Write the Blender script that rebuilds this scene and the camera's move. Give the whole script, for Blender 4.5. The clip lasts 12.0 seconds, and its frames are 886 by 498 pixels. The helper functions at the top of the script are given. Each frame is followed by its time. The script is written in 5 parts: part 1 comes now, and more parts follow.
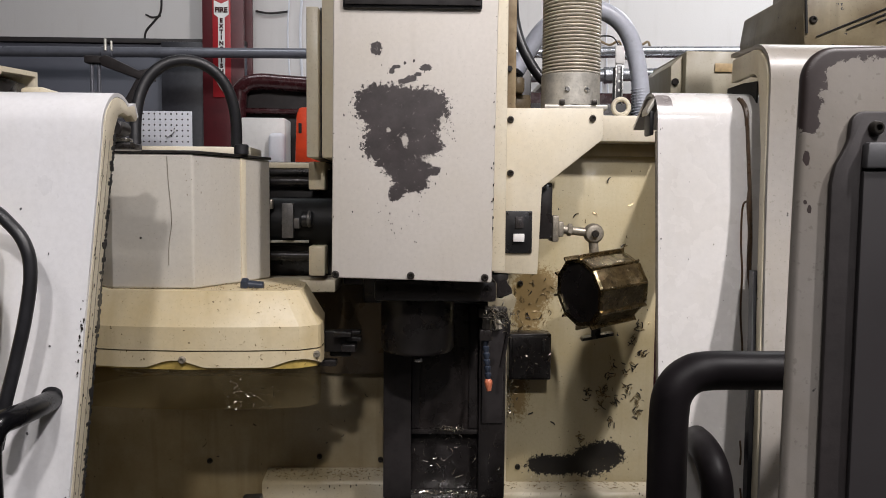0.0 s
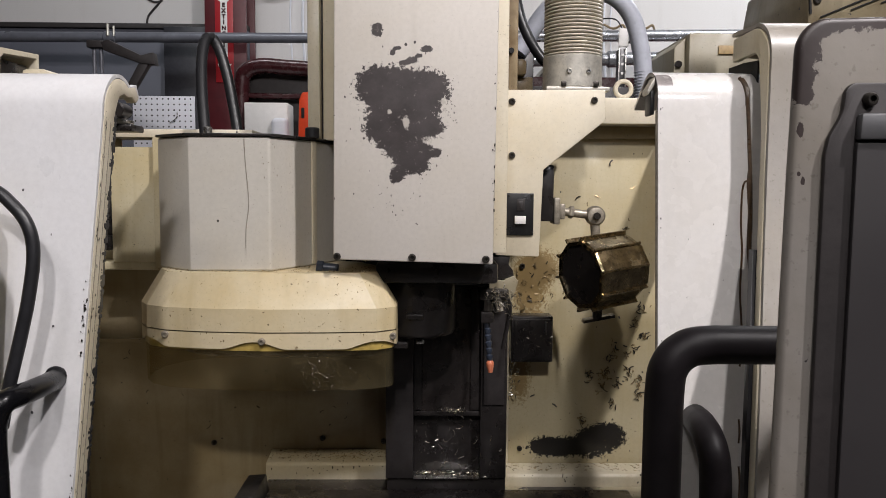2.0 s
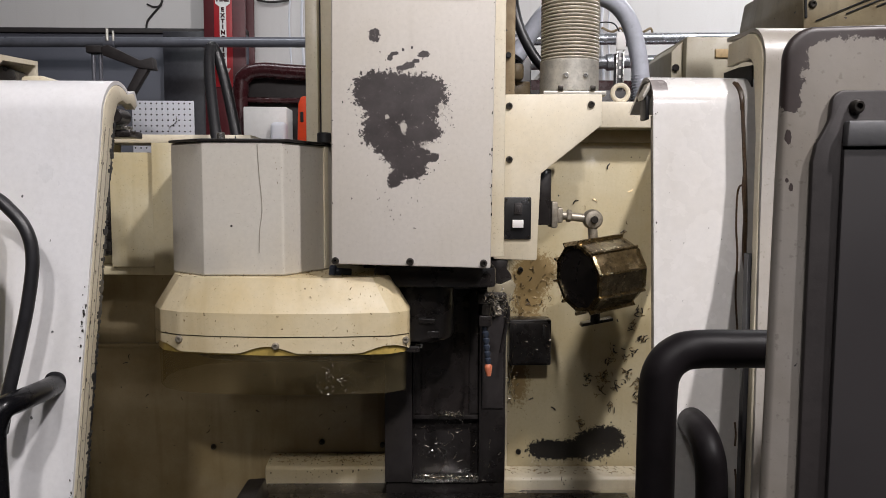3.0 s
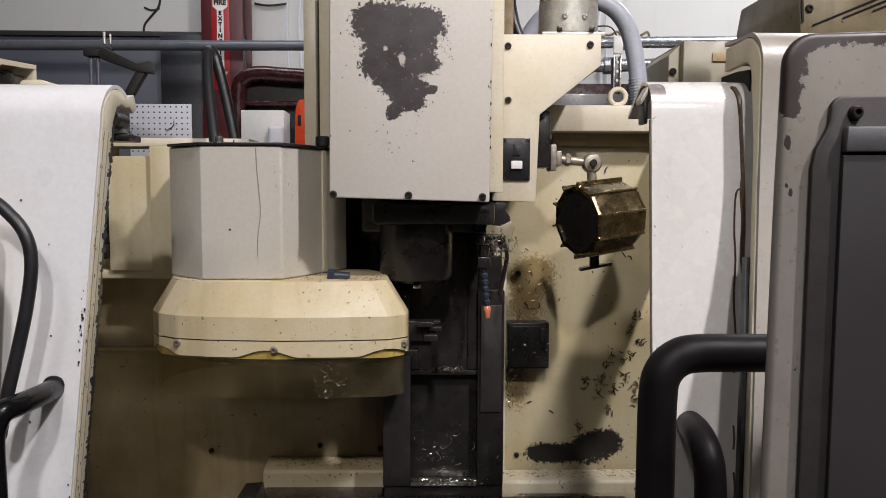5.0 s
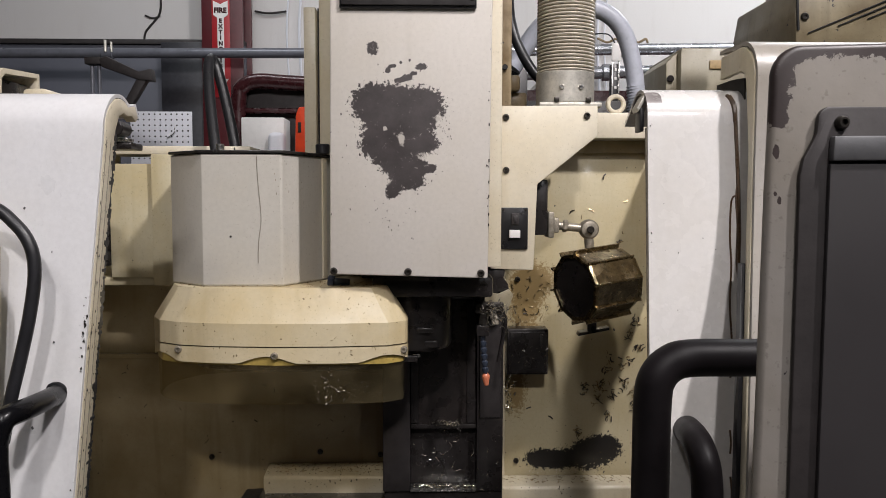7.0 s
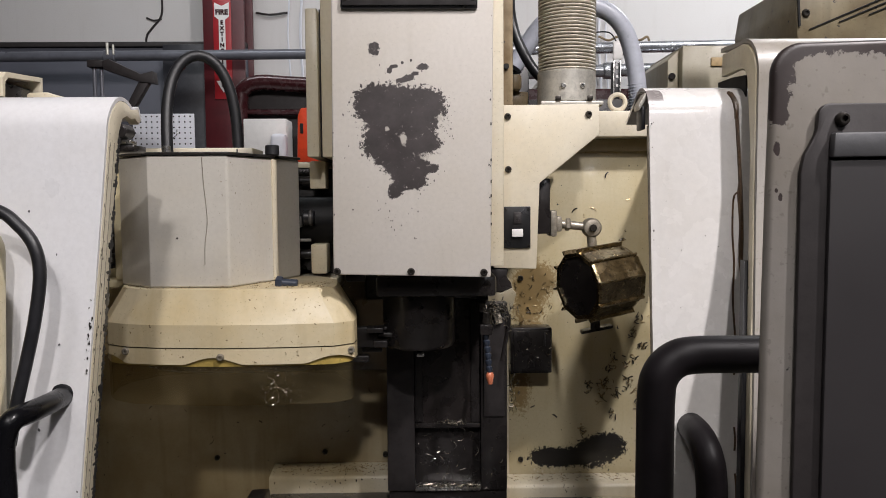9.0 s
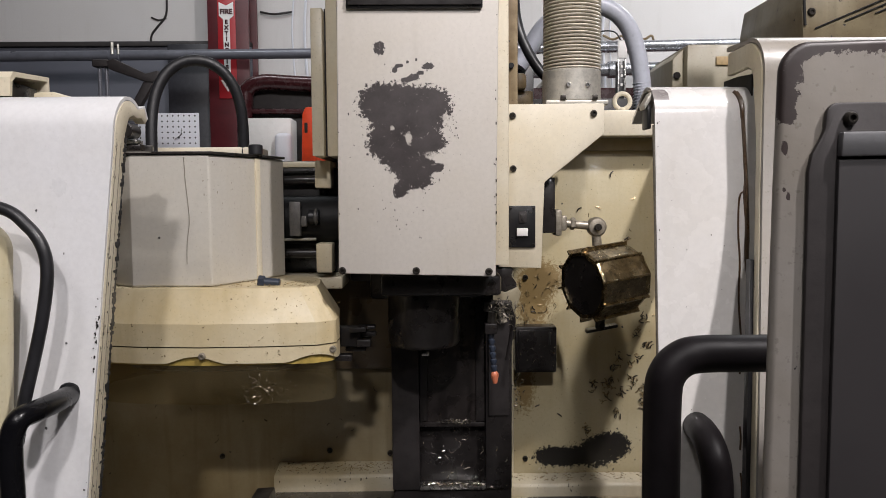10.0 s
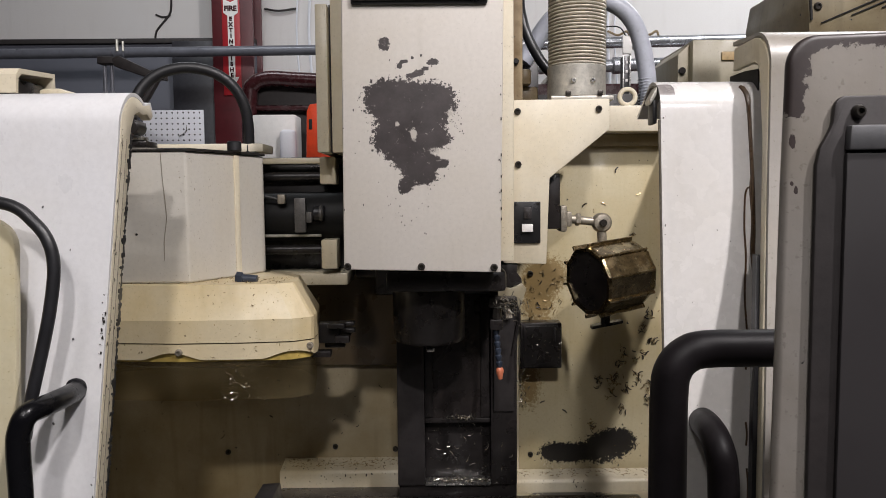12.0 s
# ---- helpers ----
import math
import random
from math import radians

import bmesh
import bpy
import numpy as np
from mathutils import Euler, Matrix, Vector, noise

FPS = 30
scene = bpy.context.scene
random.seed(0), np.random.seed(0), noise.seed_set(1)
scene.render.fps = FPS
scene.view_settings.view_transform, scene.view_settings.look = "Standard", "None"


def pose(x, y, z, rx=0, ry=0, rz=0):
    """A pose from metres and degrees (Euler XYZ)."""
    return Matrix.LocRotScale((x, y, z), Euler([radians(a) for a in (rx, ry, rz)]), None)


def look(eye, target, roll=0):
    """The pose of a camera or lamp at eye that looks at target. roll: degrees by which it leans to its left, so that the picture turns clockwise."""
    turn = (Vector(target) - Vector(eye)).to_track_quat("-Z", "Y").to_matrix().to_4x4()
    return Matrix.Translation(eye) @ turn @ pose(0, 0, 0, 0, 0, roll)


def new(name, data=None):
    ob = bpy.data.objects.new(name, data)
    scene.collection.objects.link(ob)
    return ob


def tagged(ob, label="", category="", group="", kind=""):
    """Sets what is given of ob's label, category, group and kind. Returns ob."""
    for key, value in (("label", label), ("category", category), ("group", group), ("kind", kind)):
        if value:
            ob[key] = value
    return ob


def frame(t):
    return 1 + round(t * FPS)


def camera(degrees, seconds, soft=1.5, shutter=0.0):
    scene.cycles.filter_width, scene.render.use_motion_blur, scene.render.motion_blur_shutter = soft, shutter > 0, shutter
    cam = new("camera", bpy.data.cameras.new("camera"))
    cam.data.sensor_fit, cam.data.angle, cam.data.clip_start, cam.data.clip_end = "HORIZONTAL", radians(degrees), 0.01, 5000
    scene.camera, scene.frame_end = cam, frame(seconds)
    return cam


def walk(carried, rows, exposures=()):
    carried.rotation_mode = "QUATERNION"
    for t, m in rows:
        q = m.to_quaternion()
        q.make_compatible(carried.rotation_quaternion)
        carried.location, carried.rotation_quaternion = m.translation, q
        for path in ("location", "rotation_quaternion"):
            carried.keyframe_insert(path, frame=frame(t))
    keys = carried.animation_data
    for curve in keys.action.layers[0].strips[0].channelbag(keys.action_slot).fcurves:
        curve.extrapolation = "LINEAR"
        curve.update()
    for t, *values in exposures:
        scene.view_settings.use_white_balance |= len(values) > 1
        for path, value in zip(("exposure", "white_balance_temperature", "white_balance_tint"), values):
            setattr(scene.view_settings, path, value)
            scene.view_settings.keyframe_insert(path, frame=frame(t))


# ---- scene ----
cam = camera(62.0, 12.0, soft=0.9)
PATH = [
    (0, (-0.009, 0.029, 1.499), (0.036, 2.025, 1.37), 0.5),
    (0.5, (-0.01, 0.025, 1.496), (0.024, 2.02, 1.355), 0.6),
    (1, (-0.007, 0.027, 1.493), (0.021, 2.021, 1.34), 0.4),
    (1.5, (-0.005, 0.026, 1.493), (0.019, 2.019, 1.331), 0.4),
    (2, (-0.005, 0.026, 1.493), (0.029, 2.018, 1.327), 0.4),
    (2.5, (-0.004, 0.024, 1.494), (0.031, 2.017, 1.334), 0.2),
    (3, (-0.002, 0.022, 1.495), (0.032, 2.015, 1.337), 0.2),
    (5, (-0.004, 0.021, 1.496), (0.038, 2.015, 1.346), 0.2),
    (5.5, (-0.002, 0.018, 1.496), (0.041, 2.013, 1.35), 0.1),
    (6, (-0.002, 0.016, 1.497), (0.042, 2.01, 1.355), 0.1),
    (6.5, (-0.003, 0.014, 1.497), (0.039, 2.009, 1.36), 0.1),
    (7, (-0.003, 0.013, 1.497), (0.039, 2.008, 1.364), 0.1),
    (9, (-0.003, 0.011, 1.497), (0.031, 2.006, 1.363), -0.4),
    (9.5, (-0.005, 0.01, 1.497), (0.024, 2.005, 1.363), -0.4),
    (10, (-0.005, 0.01, 1.497), (0.019, 2.005, 1.361), -0.4),
    (10.5, (-0.005, 0.011, 1.497), (0.015, 2.006, 1.357), -0.4),
    (11, (-0.004, 0.009, 1.497), (0.013, 2.004, 1.355), -0.5),
    (11.5, (-0.004, 0.008, 1.497), (0.01, 2.003, 1.353), -0.6),
    (12, (-0.006, 0.01, 1.496), (0.006, 2.005, 1.351), -0.5),
]
walk(cam, [(t, look(eye, target, roll)) for t, eye, target, roll in PATH])

# ---------------------------------------------------------------- light
world = bpy.data.worlds.new("world")
scene.world = world
world.use_nodes = True
world.node_tree.nodes["Background"].inputs[0].default_value = (0.62, 0.68, 0.8, 1)
world.node_tree.nodes["Background"].inputs[1].default_value = 0.01
scene.view_settings.exposure = -0.2


def area(name, eye, target, sx, sy, power, colour):
    d = bpy.data.lights.new(name, "AREA")
    d.shape, d.size, d.size_y, d.energy, d.color = "RECTANGLE", sx, sy, power, colour
    ob = new(name, d)
    ob.matrix_world = look(eye, target)
    return ob


FIXTURES = [(-0.75, -1.0, 3.5), (0.10, -1.72, 3.5), (1.12, -0.42, 3.5), (1.75, -3.5, 3.5)]
area("light_left", (-0.75, -1.0, 3.44), (-0.35, 0.6, 1.3), 0.22, 0.12, 11, (1.0, 0.95, 0.95))
area("light_front", (0.10, -1.72, 3.44), (0.0, 0.8, 1.3), 0.16, 0.10, 47, (1.0, 0.945, 0.94))
area("light_right", (1.12, -0.42, 3.44), (0.4, 0.7, 1.2), 0.08, 0.20, 82, (1.0, 0.945, 0.95))
area("light_rear", (1.75, -3.5, 3.44), (0.3, 0.7, 1.4), 0.30, 0.16, 11, (0.955, 0.945, 1.0))
# Two unseen lamps added only to brighten the shop background.
area("fill_shop", (-1.0, 2.9, 3.44), (-1.0, 3.6, 1.0), 1.2, 0.18, 15, (0.92, 0.96, 1.0))
area("fill_shop_right", (2.0, 2.9, 3.44), (1.6, 3.6, 1.6), 1.2, 0.18, 42, (0.95, 0.97, 1.0))

# ---------------------------------------------------------------- materials


class Nodes:
    """A short hand for building a material's nodes."""

    def __init__(self, name):
        self.mat = bpy.data.materials.new(name)
        self.mat.use_nodes = True
        self.tree = self.mat.node_tree
        self.bsdf = self.tree.nodes["Principled BSDF"]
        self.coord = self.tree.nodes.new("ShaderNodeTexCoord").outputs["Object"]

    def put(self, socket, value):
        if isinstance(value, (int, float, tuple)):
            socket.default_value = value
        else:
            self.tree.links.new(value, socket)

    def noise(self, scale, detail=4.0, rough=0.55, stretch=None, distort=0.0):
        n = self.tree.nodes.new("ShaderNodeTexNoise")
        n.inputs["Scale"].default_value, n.inputs["Detail"].default_value = scale, detail
        n.inputs["Roughness"].default_value, n.inputs["Distortion"].default_value = rough, distort
        vec = self.coord
        if stretch:
            m = self.tree.nodes.new("ShaderNodeMapping")
            m.inputs["Scale"].default_value = stretch
            self.put(m.inputs["Vector"], vec)
            vec = m.outputs[0]
        self.put(n.inputs["Vector"], vec)
        return n.outputs["Fac"]

    def math(self, op, a, b=0.0, c=0.0):
        n = self.tree.nodes.new("ShaderNodeMath")
        n.operation = op
        self.put(n.inputs[0], a), self.put(n.inputs[1], b), self.put(n.inputs[2], c)
        return n.outputs[0]

    def step(self, value, lo, hi, out=1.0):
        n = self.tree.nodes.new("ShaderNodeMapRange")
        n.inputs["From Min"].default_value, n.inputs["From Max"].default_value = lo, hi
        n.inputs["To Max"].default_value = out
        self.put(n.inputs["Value"], value)
        return n.outputs[0]

    def mix(self, fac, a, b):
        n = self.tree.nodes.new("ShaderNodeMix")
        n.data_type = "RGBA"
        self.put(n.inputs[0], fac)
        for s, v in ((n.inputs[6], a), (n.inputs[7], b)):
            self.put(s, (*v, 1) if isinstance(v, tuple) and len(v) == 3 else v)
        return n.outputs[2]

    def axes(self):
        n = self.tree.nodes.new("ShaderNodeSeparateXYZ")
        self.put(n.inputs[0], self.coord)
        return n.outputs

    def blobs(self, shapes, rag=0.5, scale=60, power=4, origin=(0, 0), soft=0.02):
        """A mask in the x-z plane: worn places of given centre and half sizes with a ragged rim."""
        ax = self.axes()
        total = 0.0
        for cx, cz, rx, rz in shapes:
            dx = self.math("POWER", self.math("ABSOLUTE", self.math("MULTIPLY", self.math("ADD", ax[0], origin[0] - cx), 1 / rx)), power)
            dz = self.math("POWER", self.math("ABSOLUTE", self.math("MULTIPLY", self.math("ADD", ax[2], origin[1] - cz), 1 / rz)), power)
            g = self.math("EXPONENT", self.math("MULTIPLY", self.math("ADD", dx, dz), -1.0))
            total = self.math("ADD", total, g)
        n = self.math("MULTIPLY", self.math("ADD", self.noise(scale, 8, 0.75), -0.5), rag * 2)
        return self.step(self.math("ADD", total, n), 0.49 - soft, 0.49 + soft)

    def finish(self, colour, rough, metal=0.0, height=None, bump=0.1, distance=0.001, spec=0.5, coat=0.0):
        b = self.bsdf
        self.put(b.inputs["Base Color"], (*colour, 1) if isinstance(colour, tuple) else colour)
        self.put(b.inputs["Roughness"], rough), self.put(b.inputs["Metallic"], metal)
        b.inputs["Specular IOR Level"].default_value = spec
        b.inputs["Coat Weight"].default_value = coat
        b.inputs["Coat Roughness"].default_value = 0.08
        if height is not None:
            n = self.tree.nodes.new("ShaderNodeBump")
            n.inputs["Strength"].default_value, n.inputs["Distance"].default_value = bump, distance
            self.put(n.inputs["Height"], height)
            self.put(b.inputs["Normal"], n.outputs[0])
        return self.mat


def scaled(c, k):
    return tuple(v * k for v in c)


def painted(name, base, stain, stain_amount=0.5, chips=0.72, chip_colour=(0.03, 0.028, 0.026), rough=0.42, worn=(), worn_colour=(0.05, 0.045, 0.045), coat=0.0, rag=0.28,
            stain_scale=6.0, origin=(0, 0), chip_scale=90.0, more_worn=(), more_colour=(0, 0, 0), rag_scale=60, wear_power=4, specks=0.35):
    """Aged shop paint: broad yellowing, drips, small chips down to dark metal, and worn patches."""
    m = Nodes(name)
    broad = m.noise(stain_scale, 5, 0.6)
    runs = m.noise(28, 3, 0.6, stretch=(1.0, 1.0, 0.09))
    c = m.mix(m.step(broad, 0.42, 0.72, stain_amount), base, stain)
    c = m.mix(m.step(runs, 0.55, 0.78, stain_amount * 0.6), c, scaled(stain, 0.75))
    c = m.mix(m.step(m.noise(160, 3), 0.35, 0.75, 0.18), c, scaled(base, 0.62))
    small = m.step(m.noise(chip_scale, 2.5, 0.5), chips, chips + 0.02)
    c = m.mix(small, c, chip_colour)
    c = m.mix(m.step(m.noise(330, 2), 0.64, 0.72, specks), c, scaled(stain, 0.4))
    r = m.step(m.noise(22, 4), 0.3, 0.8, 0.25)
    r = m.math("ADD", r, rough - 0.1)
    h = m.math("ADD", m.math("MULTIPLY", m.noise(230, 3), 0.25), m.math("MULTIPLY", small, -1.0))
    if worn:
        w = m.blobs(worn, rag=rag, scale=rag_scale, power=wear_power, origin=origin)
        patch = m.mix(m.step(m.noise(35, 5, 0.7), 0.3, 0.7), worn_colour, scaled(worn_colour, 1.7))
        c = m.mix(w, c, patch)
        h = m.math("ADD", h, m.math("MULTIPLY", w, -1.5))
    if more_worn:
        c = m.mix(m.math("MULTIPLY", m.blobs(more_worn, rag=1.5, scale=150, power=2, origin=origin, soft=0.16), 0.8), c, more_colour)
    return m.finish(c, r, height=h, bump=0.35, distance=0.0012, coat=coat)


def plain(name, base, rough=0.5, metal=0.0, vary=0.25, scale=45.0, bump=0.15, spec=0.5, coat=0.0, fine=260.0):
    m = Nodes(name)
    c = m.mix(m.step(m.noise(scale, 5, 0.6), 0.3, 0.75), scaled(base, 1 + vary), scaled(base, 1 - vary))
    c = m.mix(m.step(m.noise(scale * 4, 3), 0.55, 0.75, 0.5), c, scaled(base, 1 - 1.4 * vary if vary < 0.6 else 0.2))
    r = m.math("ADD", m.step(m.noise(scale * 0.7, 4), 0.3, 0.75, 0.2), rough - 0.1)
    return m.finish(c, r, metal, height=m.noise(fine, 3), bump=bump, distance=0.0008, spec=spec, coat=coat)


def glow(name, colour, power):
    m = Nodes(name)
    m.bsdf.inputs["Emission Color"].default_value = (*colour, 1)
    m.bsdf.inputs["Emission Strength"].default_value = power
    return m.finish(colour, 0.5)


CREAM, CREAM_STAIN = (0.62, 0.565, 0.435), (0.50, 0.39, 0.19)
M_HEAD = painted("head_paint", (0.60, 0.565, 0.52), (0.52, 0.47, 0.38), 0.35, 0.80, specks=0.12, rough=0.45, rag=1.0, rag_scale=185, wear_power=2.5, origin=(0, 1.39),
                 worn=[(-0.075, 1.634, 0.0359, 0.0271), (-0.017, 1.632, 0.0373, 0.0234), (-0.040, 1.595, 0.0512, 0.0348), (-0.052, 1.570, 0.0410, 0.0227), (-0.012, 1.574, 0.0205, 0.0073), (-0.041, 1.546, 0.0264, 0.0165), (-0.005, 1.541, 0.0139, 0.0062), (-0.029, 1.524, 0.0249, 0.0139), (-0.052, 1.508, 0.0102, 0.0102), (-0.079, 1.706, 0.0092, 0.0099), (-0.041, 1.663, 0.0065, 0.0028), (-0.032, 1.666, 0.0075, 0.0044), (-0.022, 1.672, 0.0050, 0.0030), (-0.012, 1.681, 0.0085, 0.0046), (-0.058, 1.676, 0.0040, 0.0042), (-0.052, 1.682, 0.0060, 0.0030), (-0.040, 1.687, 0.0022, 0.0022), (-0.028, 1.690, 0.0020, 0.0024)],
                 worn_colour=(0.044, 0.038, 0.038), more_worn=[(-0.039, 1.582, 0.0050, 0.0095), (-0.062, 1.596, 0.0028, 0.0034), (-0.003, 1.556, 0.0140, 0.0052), (0.013, 1.605, 0.0050, 0.0160)], more_colour=(0.58, 0.545, 0.49))
M_CREAM = painted("cream_paint", CREAM, CREAM_STAIN, 0.55, 0.765)
M_SILL = painted("flaked_sill_paint", (0.60, 0.545, 0.41), CREAM_STAIN, 0.5, 0.70, chip_scale=120, rag=1.2, rag_scale=110, wear_power=2, origin=(0, 0.78), worn=[(0.23, 0.94, 0.075, 0.06)], worn_colour=(0.05, 0.045, 0.042))
M_PLATE = painted("cream_plate_paint", (0.66, 0.605, 0.485), CREAM_STAIN, 0.4, 0.80)
M_GUARD = painted("yellowed_guard_paint", (0.56, 0.51, 0.365), (0.44, 0.34, 0.15), 0.75, 0.77)
M_ATC = painted("changer_cover_paint", (0.60, 0.52, 0.355), (0.48, 0.36, 0.16), 0.75, 0.74, chip_colour=(0.16, 0.12, 0.06))
M_BOX = painted("changer_box_paint", (0.51, 0.485, 0.435), (0.50, 0.43, 0.30), 0.3, 0.78)
# Darker base than the right rear panel's, with brown stains.
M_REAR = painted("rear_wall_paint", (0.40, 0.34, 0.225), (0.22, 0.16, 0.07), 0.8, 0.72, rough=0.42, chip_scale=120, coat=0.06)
M_OIL_SHADE = painted("oil_and_shade_paint", (0.13, 0.095, 0.055), (0.06, 0.042, 0.022), 0.8, 0.74, rough=0.3, coat=0.3)
M_REAR_R = painted("rear_wall_worn_paint", (0.53, 0.465, 0.305), (0.42, 0.31, 0.12), 0.6, 0.70, rough=0.42, chip_scale=110, coat=0.06, rag=1.0, rag_scale=140, wear_power=2, origin=(0, 0.78),
                   worn=[(0.216, 0.993, 0.0350, 0.0210), (0.252, 0.990, 0.0250, 0.0150), (0.309, 0.997, 0.0450, 0.0310), (0.342, 1.016, 0.0360, 0.0250)], worn_colour=(0.009, 0.008, 0.0075),
                   more_worn=[(0.185, 1.295, 0.035, 0.06), (0.205, 1.345, 0.04, 0.03), (0.17, 1.13, 0.02, 0.05)], more_colour=(0.20, 0.12, 0.03))
M_DOOR = painted("white_door_paint", (0.70, 0.70, 0.715), (0.60, 0.57, 0.52), 0.3, 0.80, specks=0.08, rough=0.36, coat=0.3)
# The worn list here is one grey patch at the top-left corner.
M_PANEL = painted("white_panel_paint", (0.68, 0.665, 0.65), (0.50, 0.45, 0.36), 0.3, 0.82, specks=0.05, rough=0.28, coat=0.8, rag=0.25, rag_scale=70, origin=(0.27, 0.9),
                  worn=[(0.232, 1.602, 0.010, 0.009)],
                  worn_colour=(0.17, 0.155, 0.15))
# Outer door, hatch and window are painted darker to hold the shade there.
M_OUTER = painted("outer_door_paint", (0.30, 0.28, 0.255), (0.27, 0.23, 0.165), 0.4, 0.78, rough=0.36, coat=0.3)
M_NEAR = painted("shaded_hatch_paint", (0.225, 0.208, 0.19), (0.16, 0.135, 0.10), 0.75, 0.76, rough=0.45, rag=0.9, rag_scale=170, chip_scale=150, origin=(0.3, 1.0),
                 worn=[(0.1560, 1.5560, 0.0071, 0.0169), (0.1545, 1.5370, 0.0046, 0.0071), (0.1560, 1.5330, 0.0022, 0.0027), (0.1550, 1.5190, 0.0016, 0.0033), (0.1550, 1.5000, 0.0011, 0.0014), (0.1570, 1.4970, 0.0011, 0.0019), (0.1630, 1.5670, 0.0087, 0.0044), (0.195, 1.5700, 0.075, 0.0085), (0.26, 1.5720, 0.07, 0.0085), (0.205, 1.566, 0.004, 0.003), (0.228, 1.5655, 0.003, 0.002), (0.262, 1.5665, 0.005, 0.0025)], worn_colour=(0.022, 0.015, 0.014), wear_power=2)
M_CYL = plain("matt_black_cylinder", (0.006, 0.006, 0.006), 0.6, 0, 0.4, spec=0.25)
# M_BLACK, M_WAY and M_HANDLE are lifted slightly to hold lens glare.
M_BLACK = plain("black_oily_metal", (0.017, 0.0148, 0.0145), 0.32, 0.0, 0.4, spec=0.4, coat=0.15)
M_WAY = plain("dark_way_cover_steel", (0.027, 0.0225, 0.0215), 0.30, 0.2, 0.4, coat=0.15)
M_RAIL = plain("grey_way_rail", (0.045, 0.042, 0.042), 0.38, 0.3, 0.3)
M_WORNRAIL = plain("worn_way_rail", (0.035, 0.031, 0.031), 0.42, 0.2, 0.35, scale=25)
M_CLAMP = plain("dull_grey_clamp", (0.11, 0.105, 0.10), 0.45, 0.3, 0.3, scale=90)
M_RUBBER = plain("black_rubber", (0.014, 0.014, 0.016), 0.42, 0, 0.3)
M_HANDLE = plain("black_handle_coating", (0.0075, 0.0062, 0.0070), 0.50, 0, 0.3, bump=0.08, spec=0.14)
M_GRIP = plain("black_glossy_coating", (0.004, 0.004, 0.005), 0.30, 0, 0.2, bump=0.05, spec=0.22)
M_GASKET = plain("dark_gasket", (0.024, 0.020, 0.020), 0.6, 0, 0.3)
M_BOLT = plain("dark_bolt_steel", (0.05, 0.045, 0.04), 0.35, 0.7, 0.4, scale=300)
M_STEEL = plain("bright_steel", (0.55, 0.54, 0.52), 0.28, 0.95, 0.2, scale=150)
M_GALV = plain("galvanised_steel", (0.50, 0.48, 0.43), 0.42, 0.55, 0.25, scale=70)
M_DUCT = plain("ribbed_metal_duct", (0.58, 0.54, 0.46), 0.38, 0.35, 0.2, scale=80)
M_ALU = plain("dull_aluminium_joint", (0.30, 0.27, 0.22), 0.42, 0.5, 0.35, scale=120)
M_LAMP = plain("oil_blackened_lamp", (0.30, 0.235, 0.14), 0.27, 1.0, 0.65, scale=60, coat=0.3, bump=0.5, fine=420.0)
M_CHIPS = plain("metal_swarf", (0.62, 0.58, 0.50), 0.22, 0.95, 0.3, scale=400)
M_BRASS_CHIPS = plain("oily_swarf", (0.32, 0.24, 0.13), 0.3, 0.7, 0.5, scale=400)
M_ORANGE = plain("orange_nozzle_plastic", (0.55, 0.17, 0.09), 0.4, 0, 0.15)
M_BLUE = plain("blue_grey_hose_plastic", (0.025, 0.032, 0.048), 0.35, 0, 0.2)
M_GREYHOSE = plain("grey_hose_plastic", (0.42, 0.44, 0.50), 0.35, 0, 0.1)
M_WHITE = plain("white_label", (0.75, 0.74, 0.72), 0.5, 0, 0.05)
M_SWITCH = plain("black_switch_plastic", (0.012, 0.012, 0.013), 0.35, 0, 0.2)
# Base lowered as well, for the shade over the hatch.
M_WINDOW = plain("grey_window_film", (0.026, 0.0235, 0.0245), 0.45, 0, 0.06, scale=12, bump=0.02, spec=0.3)
M_TRIM = plain("grey_trim_metal", (0.12, 0.12, 0.125), 0.4, 0.4, 0.1)
M_FAR = painted("white_shop_wall", (0.72, 0.70, 0.69), (0.60, 0.55, 0.50), 0.25, 0.9, rough=0.7, stain_scale=1.2)
M_BACKWALL = plain("grey_shop_wall", (0.09, 0.09, 0.09), 0.8, 0, 0.1, scale=2)
M_GREYBOARD = plain("blue_grey_board", (0.10, 0.105, 0.13), 0.6, 0, 0.1, scale=2)
M_RED = plain("dark_red_paint", (0.075, 0.0075, 0.011), 0.45, 0, 0.2, scale=8)
M_SIGNRED = plain("sign_red", (0.34, 0.016, 0.022), 0.4, 0, 0.05)
M_ORANGERED = plain("orange_red_plastic", (0.75, 0.07, 0.02), 0.4, 0, 0.1)
M_CART = plain("maroon_tube_paint", (0.040, 0.009, 0.011), 0.28, 0.1, 0.2)
M_PIPE = plain("galvanised_pipe", (0.52, 0.53, 0.56), 0.28, 0.85, 0.15, scale=20)
M_GREYPIPE = plain("grey_painted_pipe", (0.15, 0.155, 0.18), 0.35, 0.2, 0.15, scale=12)
M_PEG = plain("white_pegboard", (0.72, 0.73, 0.78), 0.6, 0, 0.04)
M_HOLE = plain("dark_hole", (0.01, 0.01, 0.01), 0.8)
M_TAN = plain("tan_wood", (0.42, 0.30, 0.15), 0.6, 0, 0.3, scale=30)
M_STAINED = painted("brown_stained_paint", (0.36, 0.28, 0.17), (0.14, 0.085, 0.035), 0.9, 0.68, stain_scale=30.0)
